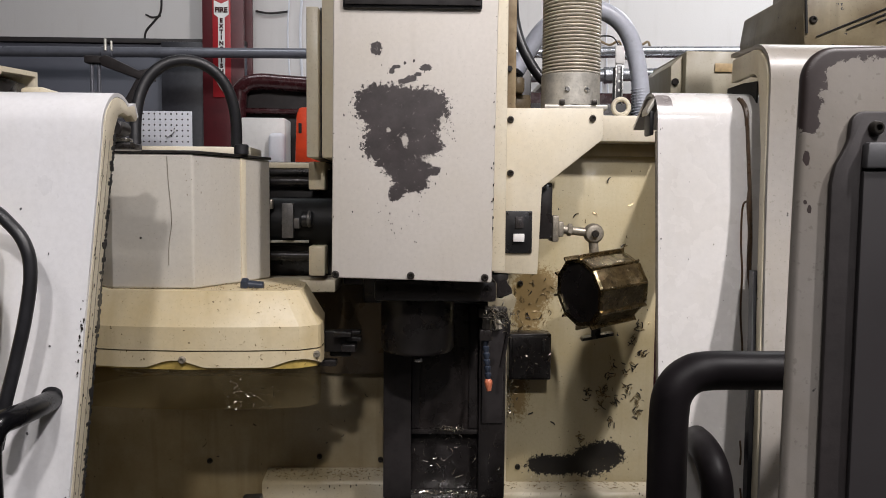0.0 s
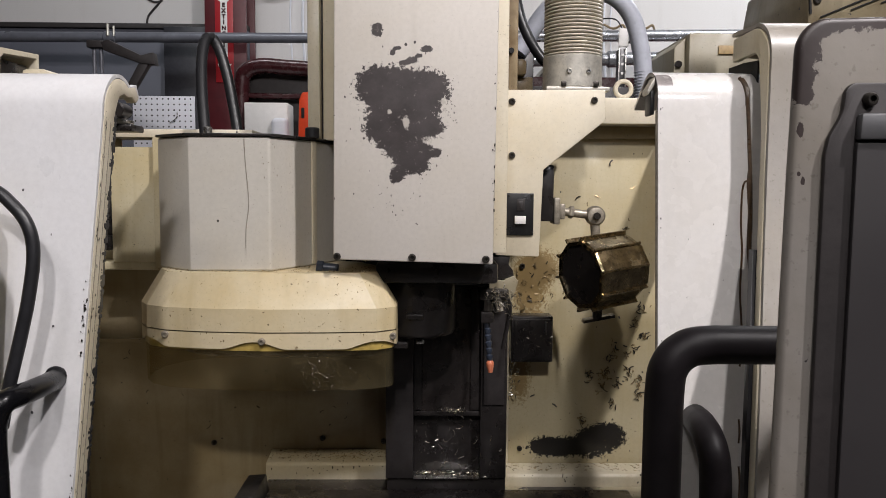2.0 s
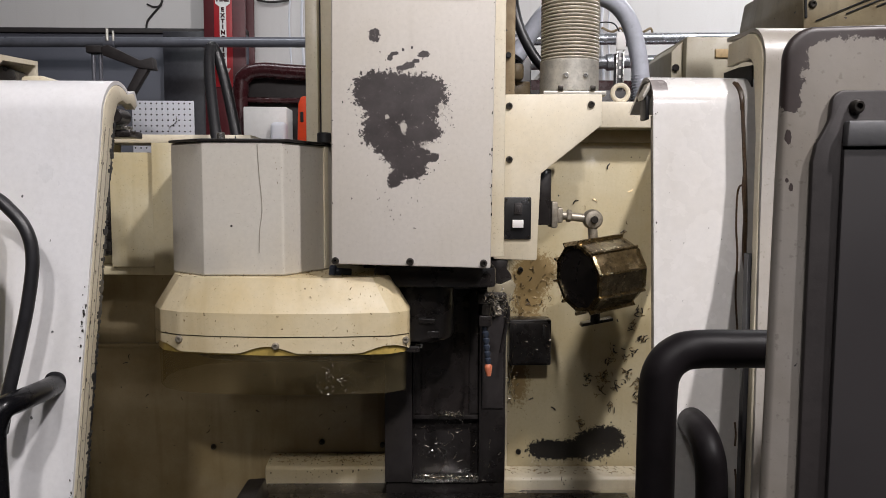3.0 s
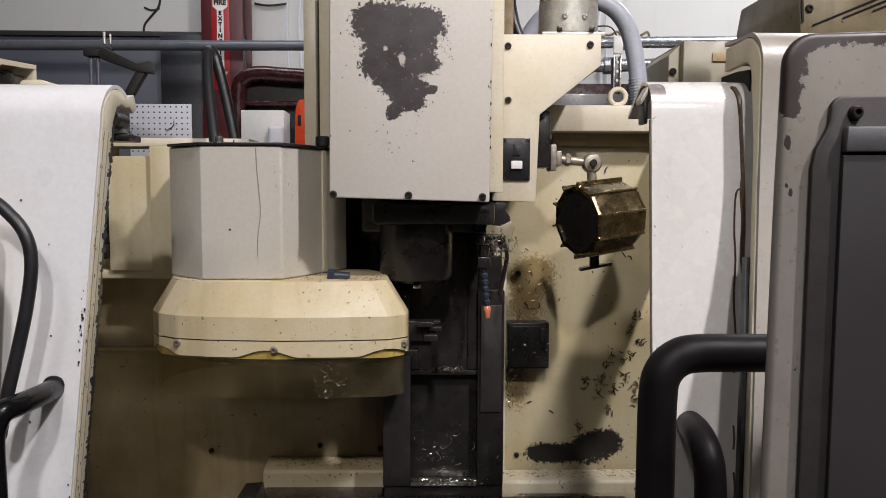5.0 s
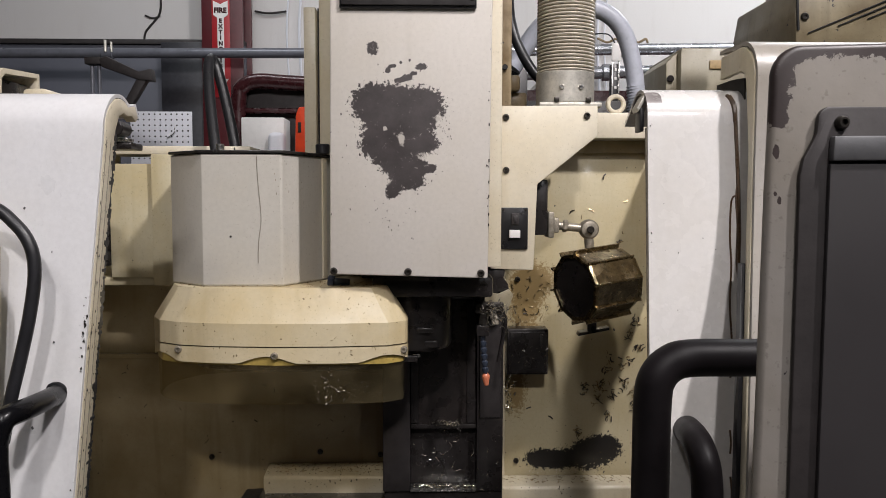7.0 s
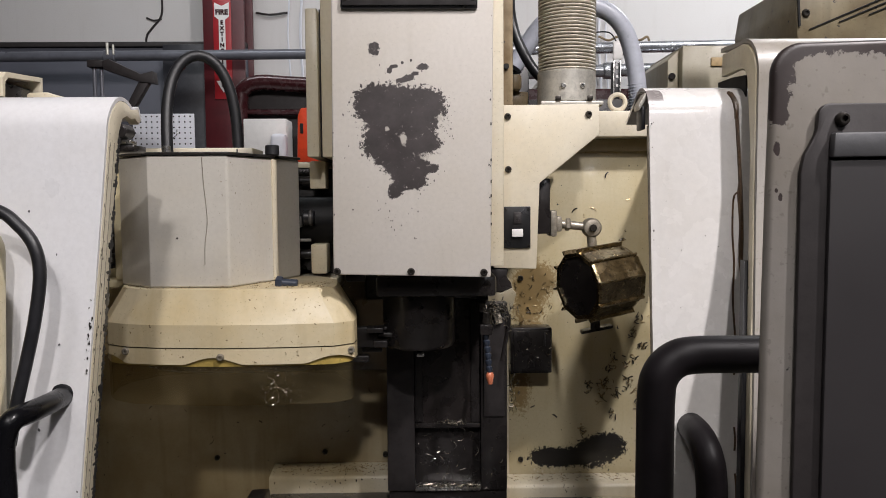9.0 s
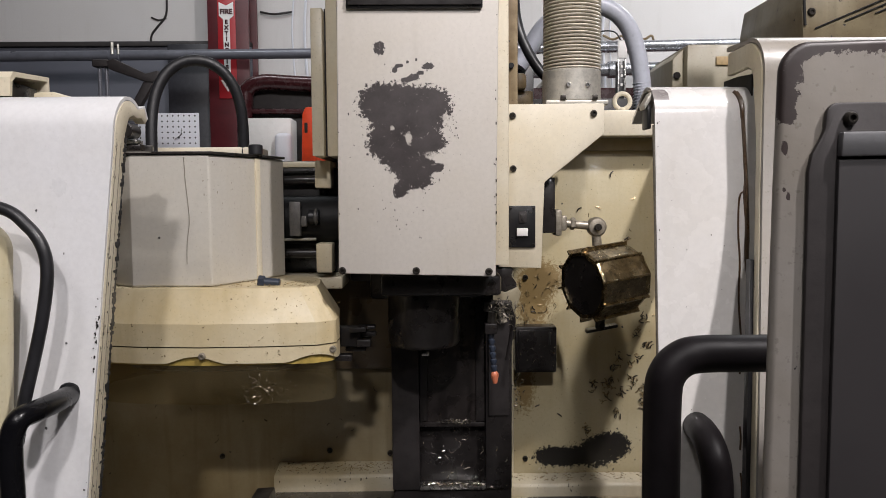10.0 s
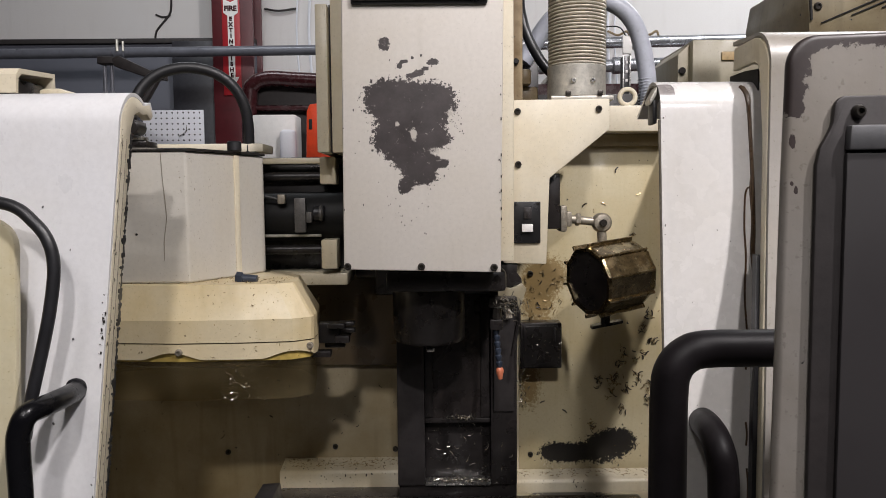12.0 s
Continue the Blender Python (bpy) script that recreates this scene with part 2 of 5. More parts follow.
M_CASTING = painted("dirty_casting_paint", (0.22, 0.185, 0.115), (0.085, 0.058, 0.028), 0.9, 0.72, stain_scale=9.0)
M_CONCRETE = plain("concrete_floor", (0.13, 0.125, 0.12), 0.6, 0, 0.25, scale=3)
M_CEIL = plain("grey_ceiling", (0.3, 0.3, 0.3), 0.8, 0, 0.05, scale=2)
M_TUBE = glow("lamp_diffuser", (1.0, 0.98, 0.95), 1.5)
M_BARE = plain("bare_primer", (0.06, 0.05, 0.052), 0.5, 0, 0.3, scale=200)
M_RUST = plain("rust_drip_brown", (0.075, 0.042, 0.020), 0.35, 0, 0.5, scale=120, coat=0.4)
M_BEIGE = painted("beige_machine_paint", (0.30, 0.27, 0.19), (0.18, 0.13, 0.065), 0.7, 0.77)


def clear_amber():
    """Thin clear plastic, a little dirty: mostly see-through with a weak gloss."""
    m = Nodes("clear_plastic_skirt")
    m.finish(m.mix(m.step(m.noise(9, 4), 0.35, 0.7), (0.42, 0.36, 0.22), (0.24, 0.19, 0.10)), 0.18, height=m.noise(40, 3), bump=0.1)
    see = m.tree.nodes.new("ShaderNodeBsdfTransparent")
    see.inputs[0].default_value = (0.93, 0.90, 0.82, 1)
    both = m.tree.nodes.new("ShaderNodeMixShader")
    m.put(both.inputs[0], m.step(m.noise(14, 5), 0.3, 0.8, 0.11))
    m.tree.links.new(see.outputs[0], both.inputs[1])
    m.tree.links.new(m.bsdf.outputs[0], both.inputs[2])
    m.tree.links.new(both.outputs[0], m.tree.nodes["Material Output"].inputs[0])
    return m.mat


M_SKIRT = clear_amber()

# ---------------------------------------------------------------- mesh helpers
ORIGIN = {}


def thing(name, at, label, category, group="", kind=""):
    ob = new(name)
    ob.empty_display_size = 0.05
    ob.location = at
    ORIGIN[ob] = Vector(at)
    return tagged(ob, label, category, group, kind)


def mesh_of(bm, mat, smooth=True, sharp=35):
    bmesh.ops.recalc_face_normals(bm, faces=bm.faces)
    me = bpy.data.meshes.new("mesh")
    for f in bm.faces:
        f.smooth = smooth
    bm.to_mesh(me)
    bm.free()
    me.materials.append(mat)
    if smooth:
        me.set_sharp_from_angle(angle=radians(sharp))
    return me


def part(name, bm, mat, parent, label="", smooth=True, kind="", sharp=35):
    """One mesh under a thing or a part; bm is in the world's metres."""
    o = ORIGIN[parent]
    bm.transform(Matrix.Translation(-o))
    ob = new(name, mesh_of(bm, mat, smooth, sharp))
    ob.parent = parent
    ORIGIN[ob] = o
    return tagged(ob, label, "", "", kind)


def solo(name, bm, mat, label, category, kind="", group="", smooth=True):
    """A thing of one mesh, with its origin at the world's."""
    ob = new(name, mesh_of(bm, mat, smooth))
    ORIGIN[ob] = Vector((0, 0, 0))
    return tagged(ob, label, category, group, kind)


def join(*bms):
    out = bmesh.new()
    for b in bms:
        me = bpy.data.meshes.new("tmp")
        b.to_mesh(me)
        b.free()
        out.from_mesh(me)
        bpy.data.meshes.remove(me)
    return out


def block(x0, x1, y0, y1, z0, z1, bevel=0.002, seg=2):
    bm = bmesh.new()
    bmesh.ops.create_cube(bm, size=1)
    bm.transform(Matrix.Translation(((x0 + x1) / 2, (y0 + y1) / 2, (z0 + z1) / 2)) @ Matrix.Diagonal((x1 - x0, y1 - y0, z1 - z0, 1)))
    if bevel:
        bmesh.ops.bevel(bm, geom=bm.edges[:], offset=bevel, segments=seg, affect="EDGES", profile=0.5)
    return bm


def prism(pts, a, b, axis="y", bevel=0.0, seg=2):
    """A polygon pushed along an axis from a to b. Points are (x, z) for y, (y, z) for x, (x, y) for z."""
    bm = bmesh.new()
    put = {"y": lambda p, d: (p[0], d, p[1]), "x": lambda p, d: (d, p[0], p[1]), "z": lambda p, d: (p[0], p[1], d)}[axis]
    lo, hi = [bm.verts.new(put(p, a)) for p in pts], [bm.verts.new(put(p, b)) for p in pts]
    n = len(pts)
    bm.faces.new(lo), bm.faces.new(hi[::-1])
    for i in range(n):
        bm.faces.new((lo[i], hi[i], hi[(i + 1) % n], lo[(i + 1) % n]))
    if bevel:
        bmesh.ops.recalc_face_normals(bm, faces=bm.faces)
        bmesh.ops.bevel(bm, geom=bm.edges[:], offset=bevel, segments=seg, affect="EDGES", profile=0.5)
    return bm


def lathe(profile, centre, axis=(0, 0, 1), seg=32, close=True):
    """A profile of (radius, height) turned round an axis through centre."""
    bm = bmesh.new()
    rings = []
    for r, h in profile:
        if r < 1e-6:
            rings.append([bm.verts.new((0, 0, h))])
        else:
            rings.append([bm.verts.new((r * math.cos(2 * math.pi * i / seg), r * math.sin(2 * math.pi * i / seg), h)) for i in range(seg)])
    for a, b in zip(rings, rings[1:]):
        for i in range(seg):
            j = (i + 1) % seg
            q = [a[i % len(a)], a[j % len(a)], b[j % len(b)], b[i % len(b)]]
            q = list(dict.fromkeys(q))
            if len(q) > 2:
                bm.faces.new(q)
    if close:
        for ring in (rings[0], rings[-1]):
            if len(ring) > 2:
                bm.faces.new(ring)
    bm.transform(Matrix.Translation(centre) @ Vector((0, 0, 1)).rotation_difference(Vector(axis).normalized()).to_matrix().to_4x4())
    return bm


def rod(a, b, r, seg=16, bevel=0.15):
    a, b = Vector(a), Vector(b)
    d = (b - a).length
    k = min(r * bevel, d * 0.3)
    return lathe([(r - k, 0), (r, k), (r, d - k), (r - k, d)], a, b - a, seg)


def tube(points, r, seg=12, steps=8):
    """A round tube along a smooth line through the points."""
    P = [Vector(p) for p in points]
    P = [P[0] * 2 - P[1], *P, P[-1] * 2 - P[-2]]
    line = []
    for i in range(1, len(P) - 2):
        p0, p1, p2, p3 = P[i - 1:i + 3]
        for s in range(steps):
            u = s / steps
            line.append(0.5 * (2 * p1 + (p2 - p0) * u + (2 * p0 - 5 * p1 + 4 * p2 - p3) * u * u + (3 * p1 - p0 - 3 * p2 + p3) * u ** 3))
    line.append(P[-2])
    bm = bmesh.new()
    rings, side = [], None
    for i, p in enumerate(line):
        t = (line[min(i + 1, len(line) - 1)] - line[max(i - 1, 0)]).normalized()
        if side is None:
            side = t.orthogonal().normalized()
        side = (side - t * side.dot(t)).normalized()
        up = t.cross(side)
        rings.append([bm.verts.new(p + (side * math.cos(2 * math.pi * k / seg) + up * math.sin(2 * math.pi * k / seg)) * r) for k in range(seg)])
    for a, b in zip(rings, rings[1:]):
        for k in range(seg):
            bm.faces.new((a[k], a[(k + 1) % seg], b[(k + 1) % seg], b[k]))
    bm.faces.new(rings[0][::-1]), bm.faces.new(rings[-1])
    return bm


def bolt(x, y, z, r=0.0055, h=0.004):
    """A button-head screw that faces the front, with a hexagonal socket."""
    return lathe([(r * 0.45, h * 0.35), (r * 0.45, h), (r * 0.7, h), (r * 0.95, h * 0.55), (r, 0.0)], (x, y, z), (0, -1, 0), 12)


def thick(line, t):
    """A closed outline of a bent sheet of thickness t along a line of (y, z) points."""
    out = []
    for i, p in enumerate(line):
        a, b = Vector(line[max(i - 1, 0)]), Vector(line[min(i + 1, len(line) - 1)])
        d = (b - a).normalized()
        out.append((p[0] + d.y * t, p[1] - d.x * t))
    return list(line) + out[::-1]


def swarf(count, place, size=(0.003, 0.009), seed=1, wide=1.0):
    """Curled slivers of metal; place(rng) gives a point and the surface's normal."""
    rng = random.Random(seed)
    verts, faces = [], []
    for _ in range(count):
        p, n = place(rng)
        n = Vector(n).normalized()
        a = n.orthogonal().normalized()
        a.rotate(Matrix.Rotation(rng.uniform(0, 6.28), 3, n))
        b = n.cross(a)
        ln, w, bend = rng.uniform(*size), rng.uniform(0.0004, 0.0011) * wide, rng.uniform(-1.3, 1.3)
        base = len(verts)
        for i in range(4):
            u = i / 3 - 0.5
            c = Vector(p) + a * (ln * u) + b * (bend * ln * u * u) + n * (0.0006 + rng.uniform(0, 0.0012))
            verts += [c - b * w / 2, c + b * w / 2 + n * 0.0006]
        for i in range(3):
            faces.append((base + 2 * i, base + 2 * i + 1, base + 2 * i + 3, base + 2 * i + 2))
    me = bpy.data.meshes.new("swarf")
    me.from_pydata([tuple(v) for v in verts], [], faces)
    bm = bmesh.new()
    bm.from_mesh(me)
    bpy.data.meshes.remove(me)
    return bm


def flakes(count, place, size=(0.001, 0.004), seed=1):
    """Small ragged chips where paint is gone; place(rng) gives a point and the surface's normal."""
    rng = random.Random(seed)
    bm = bmesh.new()
    for _ in range(count):
        p, n = place(rng)
        n = Vector(n).normalized()
        a = n.orthogonal().normalized()
        b = n.cross(a)
        k, rad, tall = rng.randint(5, 8), rng.uniform(*size) / 2, rng.uniform(0.7, 2.4)
        ring = []
        for i in range(k):
            w = 2 * math.pi * i / k
            q = rad * rng.uniform(0.5, 1.2)
            side = a * math.cos(w) * q + b * math.sin(w) * q
            side.z *= tall
            ring.append(bm.verts.new(Vector(p) + side + n * 0.0004))
        bm.faces.new(ring)
    return bm


def letters(text, x, y, z, size, mat, parent, name="lettering"):
    c = bpy.data.curves.new("text", "FONT")
    c.body, c.size, c.align_x, c.align_y, c.extrude, c.offset = text, size, "CENTER", "CENTER", 0.001, 0.0016
    tmp = bpy.data.objects.new("text", c)
    me = bpy.data.meshes.new_from_object(tmp)
    bpy.data.objects.remove(tmp)
    me.transform(pose(x, y, z, 90, 0, 0))
    bm = bmesh.new()
    bm.from_mesh(me)
    bpy.data.meshes.remove(me)
    return part(name, bm, mat, parent, "dark letters", smooth=False)


# ---------------------------------------------------------------- the shop round the machine
def shop():
    solo("floor", block(-6, 6, -6.2, 4.6, -0.1, 0, 0), M_CONCRETE, "grey concrete shop floor", "floor", "structure")
    solo("ceiling", block(-6, 6, -6.2, 4.6, 3.62, 3.72, 0), M_CEIL, "grey shop ceiling", "ceiling", "structure")
    solo("wall_north", block(-6, 6, 4.3, 4.5, 0, 3.62, 0), M_FAR, "white shop wall with a crack in its covering", "wall", "structure")
    solo("wall_south", block(-6, 6, -6.2, -6.0, 0, 3.62, 0), M_BACKWALL, "grey shop wall", "wall", "structure")
    solo("wall_west", block(-6.2, -6, -6.2, 4.6, 0, 3.62, 0), M_BACKWALL, "grey shop wall", "wall", "structure")
    solo("wall_east", block(6, 6.2, -6.2, 4.6, 0, 3.62, 0), M_BACKWALL, "grey shop wall", "wall", "structure")
    # Fixtures out of view; the last two belong to the added background lamps.
    for i, (x, y, z) in enumerate(FIXTURES + [(-1.0, 2.9, 3.5), (2.0, 2.9, 3.5)]):
        long_y = i == 2
        hx, hy = (0.11, 0.26) if long_y else (0.26, 0.13)
        f = thing("ceiling_light", (x, y, 3.62), "white fluorescent ceiling light", "light", "ceiling lights")
        part("housing", block(x - hx, x + hx, y - hy, y + hy, 3.54, 3.62, 0.01), M_CEIL, f)
        part("diffuser", block(x - hx + 0.03, x + hx - 0.03, y - hy + 0.03, y + hy - 0.03, 3.51, 3.545, 0.01), M_TUBE, f, "lit white diffuser")
    # seams and torn edges of the wall covering
    cover = thing("wall_covering", (0, 4.29, 2.4), "white plastic wall covering with torn seams", "wall covering", kind="structure")
    for x, w in ((-0.72, 0.012), (-0.79, 0.008), (0.98, 0.010), (1.02, 0.006)):
        part("seam", tube([(x, 4.285, 3.3), (x + 0.01, 4.28, 2.8), (x - 0.012, 4.285, 2.45), (x + 0.006, 4.28, 2.1)], w * 0.7, 6, 4), M_PEG, cover)
    part("fold", tube([(-0.98, 4.285, 2.56), (-0.9, 4.27, 2.545), (-0.8, 4.285, 2.56)], 0.006, 6, 4), M_GASKET, cover)
    part("crack", tube([(-1.51, 4.295, 2.66), (-1.515, 4.293, 2.55), (-1.56, 4.294, 2.49), (-1.6, 4.294, 2.44), (-1.61, 4.295, 2.38)], 0.006, 5, 3), M_GASKET, cover)
    part("crack", tube([(-1.515, 4.294, 2.53), (-1.56, 4.293, 2.52), (-1.6, 4.294, 2.535)], 0.005, 5, 3), M_GASKET, cover)
    for x, z, s in ((1.03, 2.42, 0.06), (1.2, 2.42, 0.05), (0.86, 2.40, 0.045)):
        part("torn_flap", tube([(x - s, 4.28, z), (x - s * 0.3, 4.22, z - 0.035), (x + s * 0.5, 4.2, z - 0.02), (x + s, 4.24, z - 0.07)], 0.007, 6, 5), M_STAINED, cover, "torn brownish backing")

    solo("partition_board", block(-6, -1.0, 4.12, 4.16, 0, 2.335, 0.003), M_GREYBOARD, "dark blue-grey partition board", "partition", "structure")
    solo("board_cap", block(-6, -1.0, 4.10, 4.17, 2.336, 2.362, 0.003), M_GASKET, "dark cap strip on the partition", "trim", "structure")
    solo("dark_cabinet", block(-1.42, -1.20, 4.02, 4.115, 0, 2.33, 0.004), plain("dark_cabinet_paint", (0.028, 0.028, 0.034), 0.5), "dark metal cabinet against the wall", "cabinet")
    col = thing("pillar", (-1.08, 4.0, 0), "dark red painted steel pillar", "pillar", kind="structure")
    for x0, x1, y0, y1 in ((-1.19, -0.975, 3.98, 4.0), (-1.19, -0.975, 4.17, 4.19), (-1.09, -1.075, 4.0, 4.17)):
        part("flange", block(x0, x1, y0, y1, 0, 3.62, 0.002), M_RED, col)
    cx = -1.088
    sign = thing("fire_extinguisher_sign", (cx, 3.975, 2.3), "red and white downward arrow sign on the pillar", "sign")
    part("plate", block(cx - 0.047, cx + 0.047, 3.974, 3.978, 2.035, 2.62, 0.001), M_SIGNRED, sign)
    arrow = [(cx - 0.038, 2.535), (cx, 2.517), (cx + 0.038, 2.535), (cx + 0.038, 2.463), (cx + 0.017, 2.447), (cx + 0.017, 2.13), (cx + 0.037, 2.13), (cx, 2.068), (cx - 0.037, 2.13),
             (cx - 0.017, 2.13), (cx - 0.017, 2.447), (cx - 0.038, 2.463)]
    part("arrow", prism(arrow, 3.970, 3.9735), M_WHITE, sign, "white arrow")
    letters("FIRE", cx, 3.968, 2.484, 0.036, M_CART, sign)
    for i, ch in enumerate("EXTINGUISHER"):
        letters(ch, cx, 3.968, 2.430 - i * 0.0292, 0.029, M_CART, sign)
    # pipes along the wall
    pipe = thing("conduit_pipe", (-1.5, 3.86, 2.25), "grey pipe running along the wall", "pipe")
    part("tube", rod((-5.9, 3.86, 2.215), (0.2, 3.86, 2.25), 0.026), M_GREYPIPE, pipe)
    part("coupling", rod((-1.66, 3.86, 2.238), (-1.60, 3.86, 2.239), 0.031), M_GREYPIPE, pipe)
    part("stud", rod((-1.63, 3.83, 2.24), (-1.63, 3.83, 2.30), 0.008, 8), M_GALV, pipe)
    part("stud", rod((-1.60, 3.83, 2.24), (-1.60, 3.83, 2.29), 0.006, 8), M_GALV, pipe)
    pipe = thing("conduit_pipe", (1.5, 3.86, 2.28), "bright galvanised pipe running along the wall", "pipe")
    part("tube", rod((0.2, 3.86, 2.262), (5.9, 3.86, 2.345), 0.030), M_PIPE, pipe)
    part("coupling", rod((0.98, 3.86, 2.272), (1.06, 3.86, 2.273), 0.038), M_PIPE, pipe)
    pipe = thing("air_pipe", (1.2, 3.8, 2.15), "bright galvanised pipe below the conduit", "pipe")
    part("tube", tube([(0.2, 3.8, 2.13), (0.9, 3.8, 2.145), (1.3, 3.8, 2.165), (1.75, 3.8, 2.26)], 0.032), M_PIPE, pipe)
    for x in (0.6, 1.45):
        part("bracket", block(x - 0.02, x + 0.02, 3.8, 4.3, 2.10, 2.125, 0.002), M_GALV, pipe)
    part("coupling", rod((0.88, 3.8, 2.144), (0.96, 3.8, 2.147), 0.042), M_PIPE, pipe)
    solo("dark_shelf", block(0.2, 1.9, 3.9, 4.25, 0, 2.07, 0.004), M_CART, "dark maroon shelving behind the machine", "shelf")

    # things on the bench behind
    cart = thing("hand_truck", (-0.68, 3.2, 0), "maroon tubular frame of a hand truck", "hand truck")
    part("frame", tube([(-0.808, 3.2, 0.1), (-0.808, 3.2, 1.5), (-0.806, 3.2, 1.90), (-0.785, 3.2, 1.975), (-0.72, 3.2, 1.998), (-0.6, 3.2, 1.992), (-0.3, 3.2, 1.975)], 0.033), M_CART, cart)
    part("crossbar", rod((-0.80, 3.2, 1.875), (-0.3, 3.2, 1.87), 0.012), M_CART, cart)
    part("back_plate", block(-0.80, -0.3, 3.236, 3.25, 1.2, 1.975, 0.003), M_GASKET, cart)
    solo("white_carton", block(-0.76, -0.585, 3.05, 3.18, 1.60, 1.83, 0.004), M_WHITE, "white cardboard carton on the bench", "carton")
    solo("grey_bag", block(-0.64, -0.575, 2.98, 3.04, 1.60, 1.765, 0.02, 4), M_PEG, "crumpled translucent plastic bag", "bag")
    ext = thing("orange_bin", (-0.52, 3.0, 1.6), "orange-red plastic bin with a handle slot", "bin")
    part("body", prism([(-0.528, 1.60), (-0.522, 1.83), (-0.510, 1.86), (-0.44, 1.865), (-0.43, 1.60)], 2.95, 3.05, "y", 0.006), M_ORANGERED, ext)
    part("slot", block(-0.512, -0.50, 2.944, 2.9495, 1.76, 1.80, 0.002), M_HOLE, ext)
    bench = thing("bench", (-0.9, 3.1, 0), "dark work bench behind the machine", "bench")
    part("top", block(-2.6, -0.3, 2.85, 3.5, 1.55, 1.6, 0.004), M_GASKET, bench)
    for x in (-2.5, -0.4):
        part("leg", block(x - 0.03, x + 0.03, 3.1, 3.16, 0, 1.55, 0.003), M_GASKET, bench)
    peg = thing("pegboard", (-1.06, 3.07, 1.6), "white pegboard with rows of holes", "pegboard")
    part("board", block(-1.21, -0.962, 3.06, 3.068, 1.60, 1.853, 0.001), M_PEG, peg)
    holes = [rod((-1.20 + i * 0.0223, 3.0585, 1.842 - j * 0.0223), (-1.20 + i * 0.0223, 3.0600, 1.842 - j * 0.0223), 0.0036, 6) for i in range(11) for j in range(9)]
    part("perforation", join(*holes), M_HOLE, peg, "small dark holes", kind="stuff")
    part("hook", tube([(-1.03, 3.055, 1.79), (-1.03, 3.045, 1.765), (-1.06, 3.05, 1.745)], 0.002, 6), M_STEEL, peg)
    st = thing("clamp_stand", (-1.07, 2.5, 1.6), "dark clamp stand with steel rods", "stand")
    part("rod", rod((-1.108, 2.5, 1.3), (-1.108, 2.5, 1.955), 0.006), M_GREYPIPE, st)
    part("rod", rod((-1.085, 2.5, 1.3), (-1.085, 2.5, 1.955), 0.006), M_GREYPIPE, st)
    part("head_block", block(-1.125, -1.07, 2.48, 2.52, 1.938, 1.962, 0.004), M_GASKET, st)
    part("arm", prism([(-1.08, 1.955), (-1.055, 1.965), (-0.95, 1.915), (-0.91, 1.925), (-0.905, 1.885), (-0.95, 1.888), (-1.07, 1.93)], 2.48, 2.52, "y", 0.003), M_GASKET, st)
    part("brace", prism([(-0.96, 1.89), (-0.925, 1.89), (-0.98, 1.80), (-1.01, 1.80)], 2.485, 2.515, "y", 0.003), M_GASKET, st)
    part("base", block(-1.13, -0.95, 2.4, 2.6, 1.2, 1.3, 0.004), M_GASKET, st)
    solo("stand_cabinet", block(-1.3, -0.8, 2.3, 2.75, 0, 1.2, 0.006), M_GASKET, "dark cabinet under the clamp stand", "cabinet")


